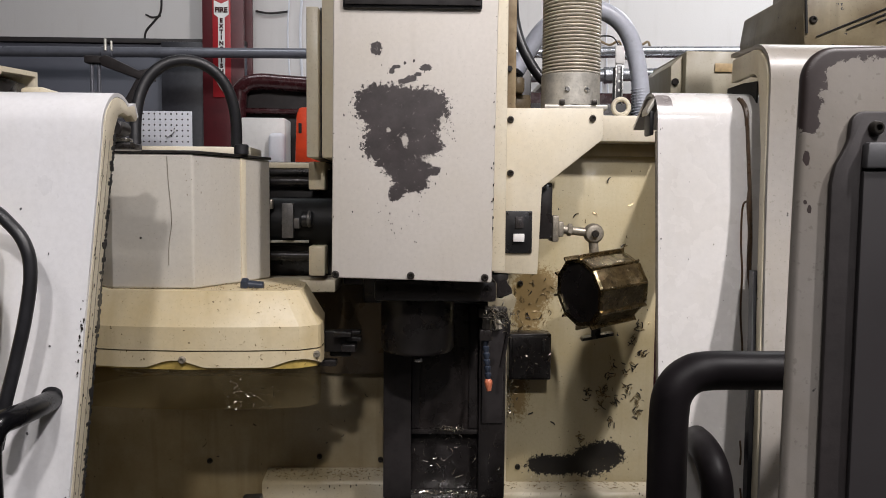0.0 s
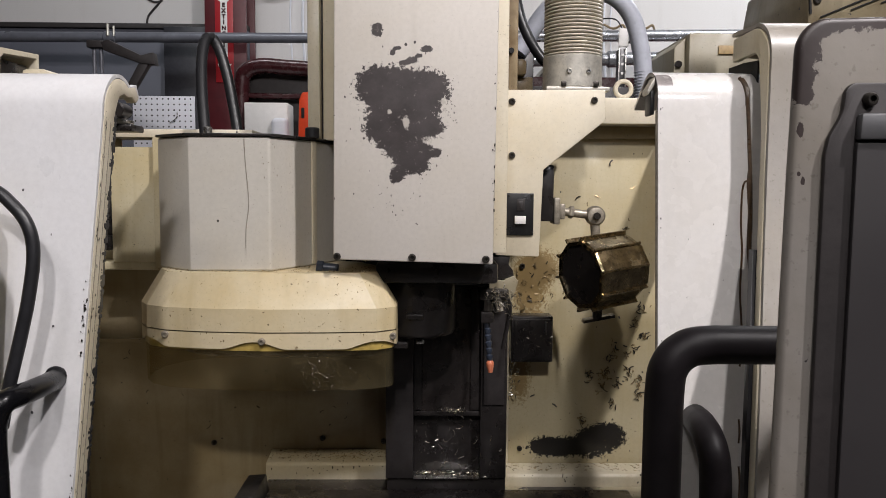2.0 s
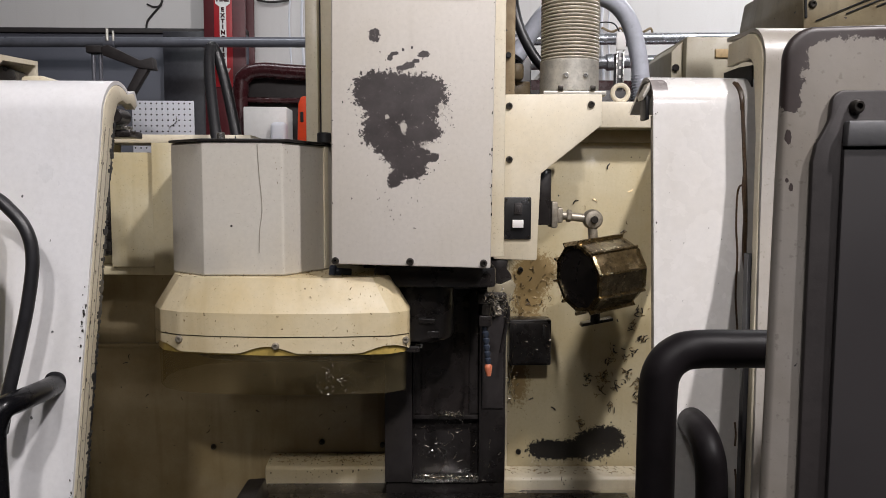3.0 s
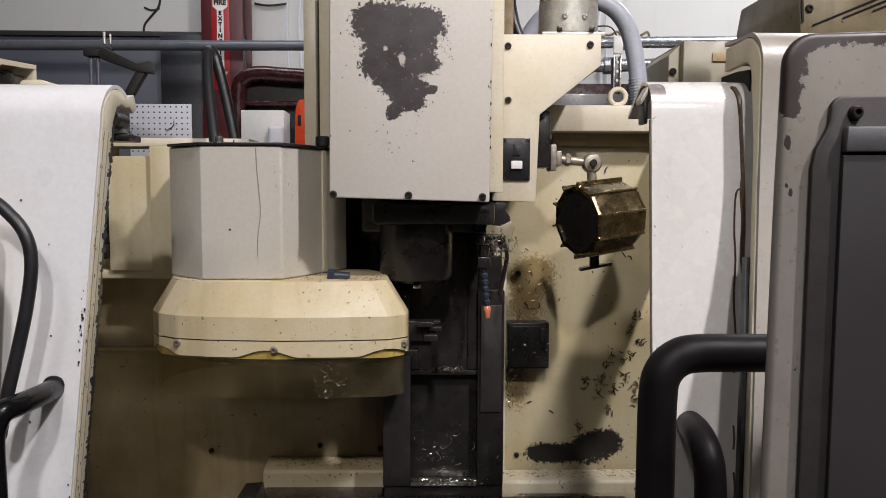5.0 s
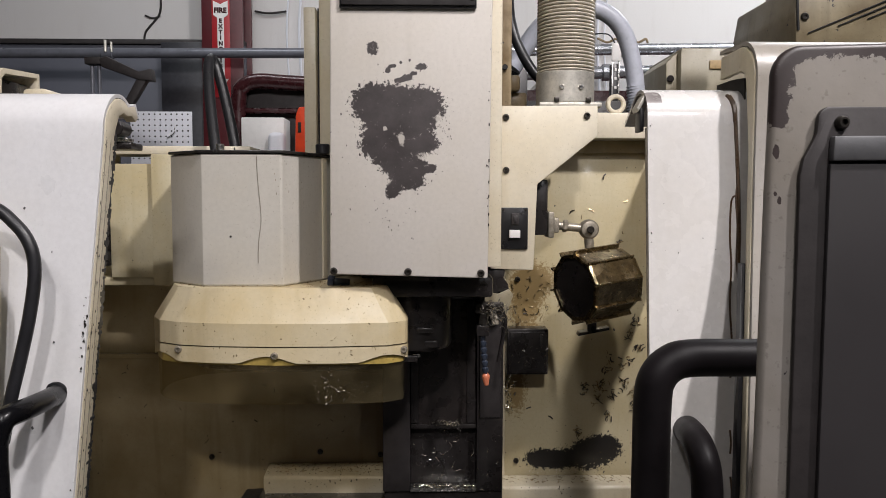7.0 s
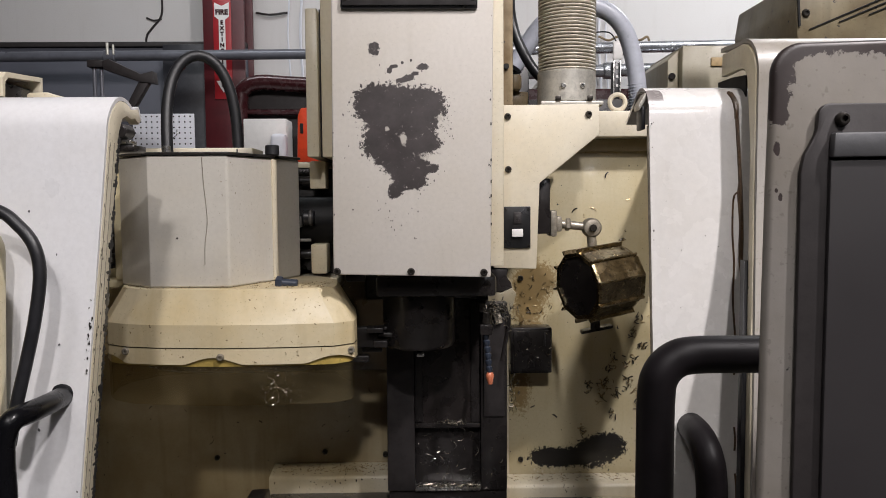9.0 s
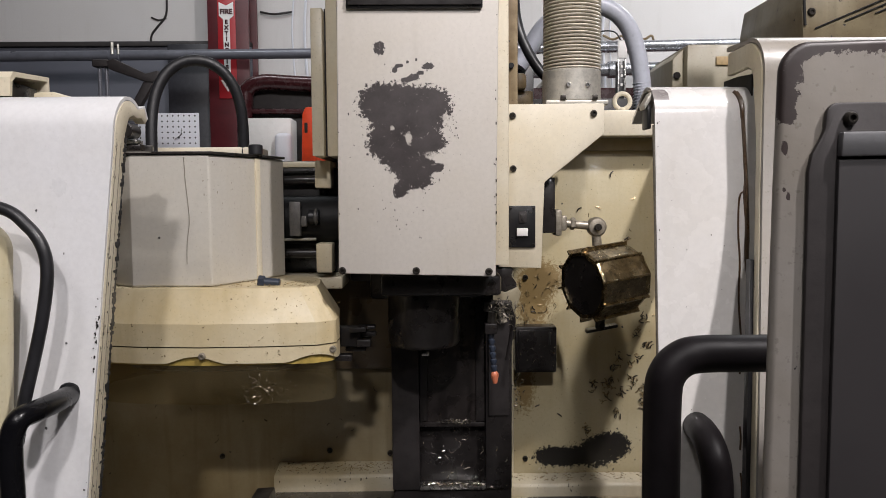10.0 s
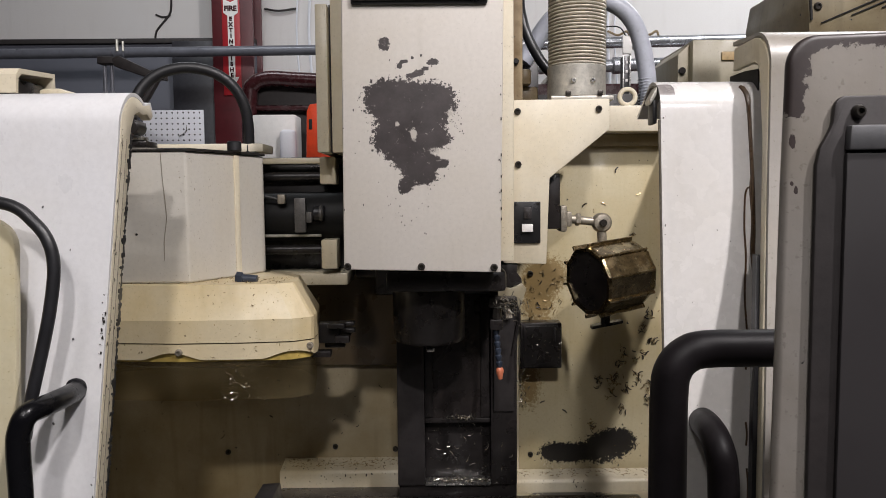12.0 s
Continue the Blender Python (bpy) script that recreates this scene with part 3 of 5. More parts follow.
# ---------------------------------------------------------------- the machine's enclosure
def enclosure():
    enc = thing("machine_enclosure", (0, 1.42, 0.78), "cream painted sheet metal enclosure of a milling machine", "enclosure")
    part("rear_panel", block(-0.66, -0.0785, 1.42, 1.432, 0.78, 1.40, 0.001), M_REAR, enc, "stained cream panel, darker than the right one")
    part("rear_panel", block(0.130, 0.43, 1.42, 1.432, 0.78, 1.60, 0.001), M_REAR_R, enc, "cream panel with dark worn patch and stains")
    part("panel_flange", block(0.132, 0.146, 1.405, 1.4195, 0.93, 1.36, 0.002), M_CREAM, enc)
    part("side_panel", block(0.43, 0.442, 0.86, 1.432, 1.372, 1.612, 0.001), M_CREAM, enc)
    part("side_panel", block(0.43, 0.442, 0.86, 1.432, 0.78, 0.84, 0.001), M_CREAM, enc)
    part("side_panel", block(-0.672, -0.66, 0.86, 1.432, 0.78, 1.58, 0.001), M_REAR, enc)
    part("beam", block(0.215, 0.429, 1.36, 1.4195, 1.609, 1.656, 0.003), M_PLATE, enc)
    part("beam_web", block(0.23, 0.429, 1.405, 1.4190, 1.586, 1.6085, 0.001), M_REAR, enc)
    # Added dark plate; its colour holds the shade left of the spindle.
    part("shade_plate", block(-0.30, -0.0795, 1.408, 1.4195, 1.172, 1.351, 0.002), M_OIL_SHADE, enc, "dark plate holding the shade beside the spindle")
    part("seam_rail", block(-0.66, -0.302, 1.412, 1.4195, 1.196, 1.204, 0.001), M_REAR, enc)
    for x, z in ((-0.211, 1.009), (-0.094, 1.003), (0.170, 0.989), (0.163, 1.20), (0.17, 1.345), (0.405, 1.62), (-0.42, 1.0)):
        part("bolt", bolt(x, 1.4195, z, 0.0055, 0.005), M_BOLT, enc)
    # the guard behind the tool changer
    part("guard", block(-0.533, -0.395, 1.255, 1.262, 1.366, 1.556, 0.002), M_GUARD, enc, "yellowed guard panel")
    part("guard_fold", block(-0.459, -0.398, 1.243, 1.2548, 1.354, 1.5715, 0.002), M_GUARD, enc)
    part("guard_flange", block(-0.58, -0.30, 1.262, 1.34, 1.572, 1.586, 0.002), M_PLATE, enc)
    part("guard_ledge", block(-0.58, -0.395, 1.262, 1.419, 1.352, 1.366, 0.002), M_GUARD, enc)
    part("guard_web", block(-0.66, -0.533, 1.30, 1.308, 1.366, 1.572, 0.002), M_GUARD, enc)
    part("hinge", block(-0.560, -0.5335, 1.25, 1.27, 1.385, 1.41, 0.004), M_BLACK, enc)
    part("hinge", block(-0.553, -0.5335, 1.258, 1.28, 1.41, 1.54, 0.003), M_BLACK, enc)
    # ledge at the foot of the rear wall
    ledge = [(1.419, 0.988), (1.40, 0.985), (1.368, 0.981), (1.364, 0.976), (1.364, 0.90), (1.419, 0.90)]
    part("ledge", prism(ledge, -0.309, -0.081, "x", 0.002), M_CREAM, enc, "cream ledge under swarf")
    ledge = [(1.4045, 0.966), (1.39, 0.965), (1.358, 0.963), (1.354, 0.958), (1.354, 0.90), (1.4045, 0.90)]
    part("ledge", prism(ledge, 0.130, 0.429, "x", 0.002), M_CREAM, enc, "cream ledge under swarf")
    part("lower_sill", block(-0.305, -0.081, 1.2795, 1.3635, 0.90, 0.950, 0.002), M_WAY, enc, "dark sill")
    part("lower_sill", block(0.130, 0.425, 1.2795, 1.3535, 0.90, 0.940, 0.002), M_SILL, enc, "cream sill with flaked paint")
    part("tray", block(-0.66, 0.43, 0.80, 1.42, 0.76, 0.78, 0.001), M_REAR, enc)
    # black junction box on the rear wall
    jb = thing("junction_box", (0.19, 1.42, 1.21), "black oily junction box on the rear wall", "junction box")
    part("body", block(0.145, 0.222, 1.365, 1.404, 1.172, 1.258, 0.003), M_BLACK, jb)
    part("lid", block(0.150, 0.218, 1.360, 1.3645, 1.177, 1.253, 0.001), M_BLACK, jb)
    part("latch", block(0.205, 0.209, 1.356, 1.3595, 1.225, 1.250, 0.001), M_RAIL, jb)
    # machine table
    tb = thing("machine_table", (0.0, 1.1, 0.8), "dark steel machine table with slots", "machine table")
    part("top", block(-0.285, 0.345, 0.95, 1.278, 0.90, 0.967, 0.004), M_WAY, tb)
    for y in (1.02, 1.10, 1.18):
        part("slot", block(-0.268, 0.343, y - 0.006, y + 0.006, 0.964, 0.9685, 0.0005), M_HOLE, tb)
    part("end_cover", prism([(-0.34, 0.86), (-0.325, 0.984), (-0.293, 0.986), (-0.275, 0.86)], 1.20, 1.30, "y", 0.003), M_RAIL, tb)
    part("saddle", block(-0.24, 0.26, 0.98, 1.27, 0.78, 0.899, 0.004), M_WAY, tb)
    part("pedestal", block(-0.60, 0.42, 0.85, 1.6, 0.0, 0.758, 0.01), M_CREAM, enc, "cream cast pedestal")


def doors():
    def lean(z):
        return 0.80 - (1.575 - z) * 0.10
    front = [(lean(0.9), 0.9), (lean(1.2), 1.2), (lean(1.4), 1.4), (0.798, 1.56)] + [(0.84 + 0.042 * math.cos(a), 1.57 + 0.042 * math.sin(a)) for a in [radians(170 - 10 * i) for i in range(13)]] \
        + [(0.884, 1.607), (0.893, 1.593)]
    d = thing("sliding_door", (-0.5, 0.8, 0.9), "white sheet metal sliding door with rounded top and chipped edge", "door")

    def taper(bm):
        for v in bm.verts:
            if v.co.x > -0.5:
                v.co.x -= max(0.0, 1.60 - v.co.z) * 0.066
        return bm
    sheet = prism(thick(front, 0.004), -0.95, -0.341, "x", 0.0)
    part("sheet", taper(sheet), M_DOOR, d)
    outer = [(0.84 + 0.0375 * math.cos(radians(a)), 1.57 + 0.0375 * math.sin(radians(a))) for a in range(165, 54, -10)]
    rim = [(lean(0.9) + 0.004, 0.9), (0.8025, 1.56)] + outer + [(0.881, 1.604), (0.890, 1.591), (0.884, 1.586), (0.872, 1.592), (0.862, 1.590), (0.850, 1.5925), (0.838, 1.588), (0.830, 1.572), (lean(0.9) + 0.030, 0.9)]
    part("edge_flange", taper(prism(rim, -0.352, -0.3403, "x", 0.0015)), M_PLATE, d, "cream inner edge")
    rng = random.Random(4)
    strip = []
    z = 0.9
    while z < 1.565:
        h = rng.uniform(0.002, 0.006)
        strip.append(block(-0.354, -0.3405 + rng.uniform(-0.001, 0.001), lean(z) + 0.028 - rng.random() ** 3 * 0.005, lean(z) + 0.0335 + rng.uniform(0, 0.0025), z, z + h, 0.0006, 1))
        z += h * 0.6
    for off, wd in ((0.0085, 0.0012), (0.019, 0.0009)):
        groove = prism([(lean(0.9) + off, 0.9), (lean(1.56) + off, 1.56), (lean(1.56) + off + wd, 1.56), (lean(0.9) + off + wd, 0.9)], -0.341, -0.3399, "x")
        part("groove", taper(groove), M_ALU, d)
    part("edge_seal", taper(join(*strip)), M_RUBBER, d, "crumbling black edge seal", kind="stuff")

    def on_edge(rng):
        z = 0.95 + 0.62 * rng.random() ** 0.7
        if rng.random() < 0.07:
            return (-0.3412 - (1.60 - z) * 0.066 - rng.random() ** 4 * 0.010, lean(z) - 0.0006, z), (0, -1, 0)
        return (-0.3396 - (1.60 - z) * 0.066, lean(z) + 0.004 + rng.random() ** 2 * 0.022, z), (1, 0, 0)
    def edge_patch(rng):
        z = rng.choice((1.375, 1.365, 1.340, 1.19, 1.13)) + rng.gauss(0, 0.012)
        return (-0.3412 - (1.60 - z) * 0.066 - abs(rng.gauss(0, 0.0025)), lean(z) - 0.0006, z), (0, -1, 0)
    part("worn_patch", flakes(48, edge_patch, (0.0004, 0.0024), 28), M_BOLT, d, "dark worn patches along the edge", kind="stuff", smooth=False)

    def smudge(rng):
        z = rng.uniform(1.15, 1.55)
        return (rng.uniform(-0.50, -0.38), lean(z) - 0.0006, z), (0, -1, 0)
    part("smudge", flakes(9, smudge, (0.0012, 0.0030), 29), M_TRIM, d, "grey smudges", kind="stuff", smooth=False)
    part("edge_chips", flakes(120, on_edge, (0.0005, 0.0026), 21), M_BOLT, d, "dark chips in the paint", kind="stuff", smooth=False)
    h = part("handle", tube([(-0.387, 0.775, 1.295), (-0.382, 0.735, 1.298), (-0.381, 0.70, 1.300), (-0.3865, 0.68, 1.298), (-0.3915, 0.675, 1.285), (-0.3935, 0.674, 1.265), (-0.3935, 0.675, 1.20), (-0.394, 0.67, 1.05)], 0.0105, 18), M_GRIP, d, "black bent tube handle")
    part("washer", lathe([(0.012, 0), (0.0135, 0.001), (0.0135, 0.003), (0.011, 0.004)], (-0.387, 0.776, 1.295), (0, -1, 0), 20), M_RUBBER, h)
    c = thing("door_cable", (-0.4, 0.745, 1.4), "black cable arching across the door", "cable")
    part("cable", tube([(-0.50, 0.745, 1.50), (-0.432, 0.742, 1.491), (-0.405, 0.74, 1.473), (-0.390, 0.738, 1.452), (-0.386, 0.737, 1.425), (-0.391, 0.735, 1.385), (-0.399, 0.732, 1.345),
                        (-0.409, 0.728, 1.30), (-0.416, 0.725, 1.26)], 0.0062, 18, 12), M_RUBBER, c)
    w = thing("hatch_cover", (-0.5, 0.74, 0.95), "cream hatch cover with stained rounded corner", "cover")
    pts = [(-0.9, 0.95), (-0.9, 1.478)] + [(-0.462 + 0.03 * math.cos(radians(a)), 1.448 + 0.03 * math.sin(radians(a))) for a in range(90, -1, -15)] + [(-0.438, 1.30), (-0.452, 0.95)]
    part("plate", prism(pts, 0.752, 0.764, "y", 0.003), M_GUARD, w)
    # small parts on the roof of the door
    r = thing("roof_box", (-0.5, 0.95, 1.62), "cream folded cover on the roof", "cover")
    part("lid", prism([(0.90, 1.644), (0.908, 1.652), (0.99, 1.658), (0.99, 1.626), (0.985, 1.626), (0.985, 1.652), (0.912, 1.646), (0.905, 1.640), (0.903, 1.622), (0.898, 1.622)], -0.9, -0.505, "x"), M_PLATE, r)
    part("inner_box", block(-0.9, -0.515, 0.915, 0.98, 1.60, 1.642, 0.002), M_BLACK, r)
    part("cap", prism([(-0.503, 1.60), (-0.500, 1.632), (-0.475, 1.633), (-0.458, 1.625), (-0.455, 1.60)], 0.94, 0.99, "y", 0.003), M_CREAM, r, "small cream cap")
    k = thing("door_track", (-0.35, 0.95, 1.55), "oily black door track with a bright strip", "track")
    part("bracket", block(-0.45, -0.385, 0.925, 0.96, 1.5745, 1.588, 0.003), M_BLACK, k)
    part("roller", rod((-0.385, 0.93, 1.584), (-0.385, 0.96, 1.584), 0.0095), M_BLACK, k)
    part("strip", block(-0.47, -0.376, 0.945, 0.965, 1.5685, 1.5735, 0.001), M_STEEL, k)
    part("rail", block(-0.47, -0.372, 0.945, 0.985, 1.5595, 1.568, 0.002), M_BLACK, k)

    # fixed panel on the other side
    p = thing("front_panel", (0.27, 0.78, 0.9), "glossy white front panel with rusty drips", "panel")
    face = [(lean(z) - 0.02, z) for z in (0.9, 1.2, 1.4)] + [(0.779, 1.575)] + [(0.812 + 0.033 * math.cos(radians(a)), 1.582 + 0.033 * math.sin(radians(a))) for a in range(170, 49, -10)] + [(0.87, 1.585)]
    part("sheet", prism(thick(face, 0.004), 0.2250, 0.345, "x"), M_PANEL, p)
    part("edge_roll", tube([(0.2255, lean(0.9) - 0.0165, 0.9), (0.2255, lean(1.3) - 0.0165, 1.3), (0.2255, 0.7825, 1.572)], 0.0022, 8), M_ALU, p, "dull worn edge")
    part("latch", prism([(0.2165, 1.594), (0.2178, 1.589), (0.2245, 1.600), (0.2245, 1.608)], 0.79, 0.81, "y", 0.001), M_GALV, p)
    part("bumper", block(0.2200, 0.2246, 0.79, 0.81, 1.569, 1.594, 0.0015), M_RUBBER, p, "black rubber bumper")

    def drip(pts, rad):
        return tube([(x, (0.7795 - (1.575 - z) * 0.1 if z < 1.575 else 0.8115 - math.sqrt(0.033 ** 2 - (z - 1.582) ** 2)), z) for x, z in pts], rad, 6, 5)
    part("rust_drip", drip([(0.3135, 1.606), (0.3160, 1.595), (0.3168, 1.575), (0.3180, 1.54), (0.3190, 1.50), (0.3190, 1.46), (0.3180, 1.43), (0.3205, 1.40), (0.3195, 1.36), (0.3200, 1.30), (0.3190, 1.17)], 0.0023), M_RUST, p, "dark rusty drip")
    part("rust_drip", drip([(0.3190, 1.520), (0.3165, 1.500), (0.3178, 1.47), (0.3166, 1.435), (0.3186, 1.41)], 0.0013), M_RUST, p, "dark rusty drip")
    part("rust_drip", drip([(0.3180, 1.503), (0.3115, 1.496), (0.3095, 1.46), (0.3105, 1.43), (0.3085, 1.39), (0.3100, 1.35), (0.3080, 1.315)], 0.0011), M_RUST, p, "thin rusty drip")
    part("rust_drip", drip([(0.3070, 1.262), (0.3078, 1.250), (0.3068, 1.238)], 0.0010), M_RUST, p, "thin rusty drip")
    part("rust_drip", drip([(0.3068, 1.215), (0.3078, 1.20), (0.3070, 1.18)], 0.0010), M_RUST, p, "thin rusty drip")
    part("wet_spot", drip([(0.3112, 1.607), (0.3140, 1.600), (0.3155, 1.588), (0.3162, 1.578)], 0.0022), M_RUST, p, "dark wet spot")

    def on_panel(rng):
        z = rng.uniform(1.2, 1.59)
        return ((0.2268 + rng.random() ** 3 * 0.07), 0.7778 - (1.575 - z) * 0.1 if z < 1.575 else 0.778, z), (0, -1, 0)
    part("edge_chips", flakes(26, on_panel, (0.0006, 0.0018), 22), M_BOLT, p, "dark chips in the paint", kind="stuff", smooth=False)
    h = part("handle", tube([(0.264, 0.757, 1.262), (0.2590, 0.722, 1.265), (0.2565, 0.700, 1.263), (0.2565, 0.686, 1.254), (0.2575, 0.680, 1.238), (0.2582, 0.678, 1.20), (0.2585, 0.672, 1.05)], 0.0143, 20), M_HANDLE, p, "black bent tube handle")
    part("washer", lathe([(0.017, 0), (0.019, 0.002), (0.019, 0.005), (0.014, 0.006)], (0.264, 0.757, 1.262), (0, -1, 0), 20), M_RUBBER, h)
    # second door that overlaps the panel
    s = thing("outer_door", (0.5, 0.7, 0.9), "cream sliding door with a rounded top overlapping the panel", "door")
    steps = [0.9 + 0.05 * i for i in range(14)]
    face = [(0.743, z) for z in steps] + [(0.743, 1.615)] + [(0.781 + 0.038 * math.cos(radians(a)), 1.620 + 0.040 * math.sin(radians(a))) for a in range(180, 79, -10)] + [(0.83, 1.662), (0.84, 1.662)]

    def slope(bm):
        for v in bm.verts:
            k = max(0.0, 1.61 - v.co.z)
            dy = min(0.95 * k * k, 0.075)
            v.co.y -= dy
            if v.co.x < 0.5:
                v.co.x -= dy * 0.42
        return bm
    part("sheet", slope(prism(thick(face, 0.004), 0.3225, 0.95, "x")), M_OUTER, s)
    bend = [radians(172 - 8 * k) for k in range(12)]
    flange = [(0.7475, z) for z in steps] + [(0.784 + 0.0365 * math.cos(a), 1.6185 + 0.0365 * math.sin(a)) for a in bend] + [(0.832, 1.6540), (0.834, 1.6300)] \
        + [(0.784 + 0.0180 * math.cos(a), 1.6130 + 0.0180 * math.sin(a)) for a in reversed(bend)] + [(0.757, z) for z in reversed(steps)]
    part("end_flange", slope(prism(flange, 0.321, 0.3275, "x", 0.0008)), M_CREAM, s, sharp=50)
    part("edge_seal", slope(prism([(0.7575, z) for z in steps[:11]] + [(0.7575, 1.435), (0.766, 1.435)] + [(0.766, z) for z in reversed(steps[:11])], 0.3175, 0.3235, "x")), M_RUBBER, s, "dark edge seal")
    # Dark sheet closing the arch's hollow, put in for its shade.
    part("hollow_shade", prism([(0.786, 1.600), (0.786, 1.6245), (0.82, 1.6275), (0.86, 1.628), (0.86, 1.600)], 0.3278, 0.3295, "x"), M_HOLE, s)
    h = part("handle", tube([(0.40, 0.70, 1.403), (0.345, 0.56, 1.403), (0.30, 0.47, 1.4018), (0.25, 0.452, 1.4018), (0.19, 0.448, 1.4025), (0.155, 0.447, 1.4025), (0.1425, 0.447, 1.3990), (0.1345, 0.446, 1.3905), (0.1322, 0.446, 1.377),
                      (0.1315, 0.445, 1.34), (0.131, 0.443, 1.24), (0.13, 0.44, 1.05)], 0.0113, 18), M_HANDLE, s, "thick black bent tube handle")
    part("washer", lathe([(0.017, 0), (0.019, 0.002), (0.019, 0.005), (0.014, 0.006)], (0.40, 0.714, 1.403), (0, -1, 0), 20), M_RUBBER, h)
    # hatch near the camera
    n = thing("control_hatch", (0.3, 0.36, 1.0), "grey-white hatch painted in shade, with worn corner and dark window", "hatch")
    pts = [(0.1465, 1.0), (0.1515, 1.50)] + [(0.1668 + 0.0143 * math.cos(radians(a)), 1.5527 + 0.0143 * math.sin(radians(a))) for a in range(180, 89, -10)] + [(0.46, 1.577), (0.46, 1.0)]
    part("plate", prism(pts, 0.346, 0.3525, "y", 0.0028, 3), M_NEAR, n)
    # Lower part is widened so its dark colour takes in a shadow.
    part("gasket", prism([(0.164, 1.0), (0.1645, 1.508), (0.166, 1.516), (0.1695, 1.5225), (0.1715, 1.527)] + [(0.1775 + 0.0055 * math.cos(radians(a)), 1.5335 + 0.0055 * math.sin(radians(a))) for a in range(170, 89, -16)] + [(0.45, 1.540), (0.45, 1.0)],
                         0.3425, 0.3458, "y", 0.001), M_GASKET, n, "dark window gasket, widened over a shadow beside it")
    part("window", prism([(0.1755, 1.0), (0.1765, 1.5135), (0.45, 1.5165), (0.45, 1.0)], 0.3395, 0.3422, "y", 0.0008), M_WINDOW, n, "dull grey window")
    part("trim", prism([(0.1765, 1.5145), (0.177, 1.5255), (0.45, 1.5285), (0.45, 1.5175)], 0.3375, 0.3422, "y", 0.001), M_TRIM, n, "grey metal trim")
    part("bolt", bolt(0.1822, 0.3422, 1.5318, 0.0032, 0.003), M_BOLT, n)
    post = thing("hatch_post", (0.4, 0.42, 0), "cream post that carries the hatch", "post")
    part("post", block(0.40, 0.5, 0.354, 0.46, 0, 1.55, 0.004), M_CREAM, post)

    # machine parts behind on the right
    b = thing("beige_box", (0.66, 1.75, 1.6), "beige electrical box with a slot", "box")
    part("body", block(0.572, 0.90, 1.70, 1.95, 1.60, 1.842, 0.004), M_BEIGE, b)
    part("slot", block(0.637, 0.72, 1.695, 1.6995, 1.795, 1.814, 0.001), M_TAN, b, "tan slot cover")
    part("side_cover", prism([(0.545, 1.60), (0.545, 1.812), (0.571, 1.836), (0.571, 1.60)], 1.72, 1.94, "y", 0.002), M_BEIGE, b)
    part("gland", rod((0.554, 1.712, 1.775), (0.554, 1.7205, 1.775), 0.008), M_BLACK, b)
    b = thing("beige_turret", (0.8, 1.3, 1.6), "beige machine casting with dark seams", "machine part")
    part("post", prism([(0.626, 1.60), (0.626, 1.852), (0.634, 1.868), (0.636, 2.0), (0.700, 2.0), (0.700, 1.60)], 1.30, 1.42, "y", 0.002), M_BEIGE, b)
    part("drum", prism([(0.612, 1.752), (0.607, 1.81), (0.615, 1.86), (0.76, 1.93), (1.06, 1.95), (1.06, 1.70), (0.68, 1.745)], 1.25, 1.5, "y", 0.004), M_CASTING, b)
    for k in range(3):
        part("seam", tube([(0.63 + 0.05 * k, 1.248, 1.775 + 0.012 * k), (0.81 + 0.05 * k, 1.247, 1.85 + 0.012 * k)], 0.0012, 6), M_HOLE, b)
    part("seam", tube([(0.6135, 1.248, 1.78), (0.609, 1.247, 1.84)], 0.0022, 6), M_HOLE, b)
    part("bolt", bolt(0.624, 1.2495, 1.802, 0.007), M_BOLT, b)
    part("shelf", block(0.58, 1.1, 1.2, 1.5, 1.55, 1.62, 0.003), M_BEIGE, b)
    part("column", block(0.6, 1.0, 1.25, 1.9, 0, 1.6, 0.003), M_BEIGE, b)


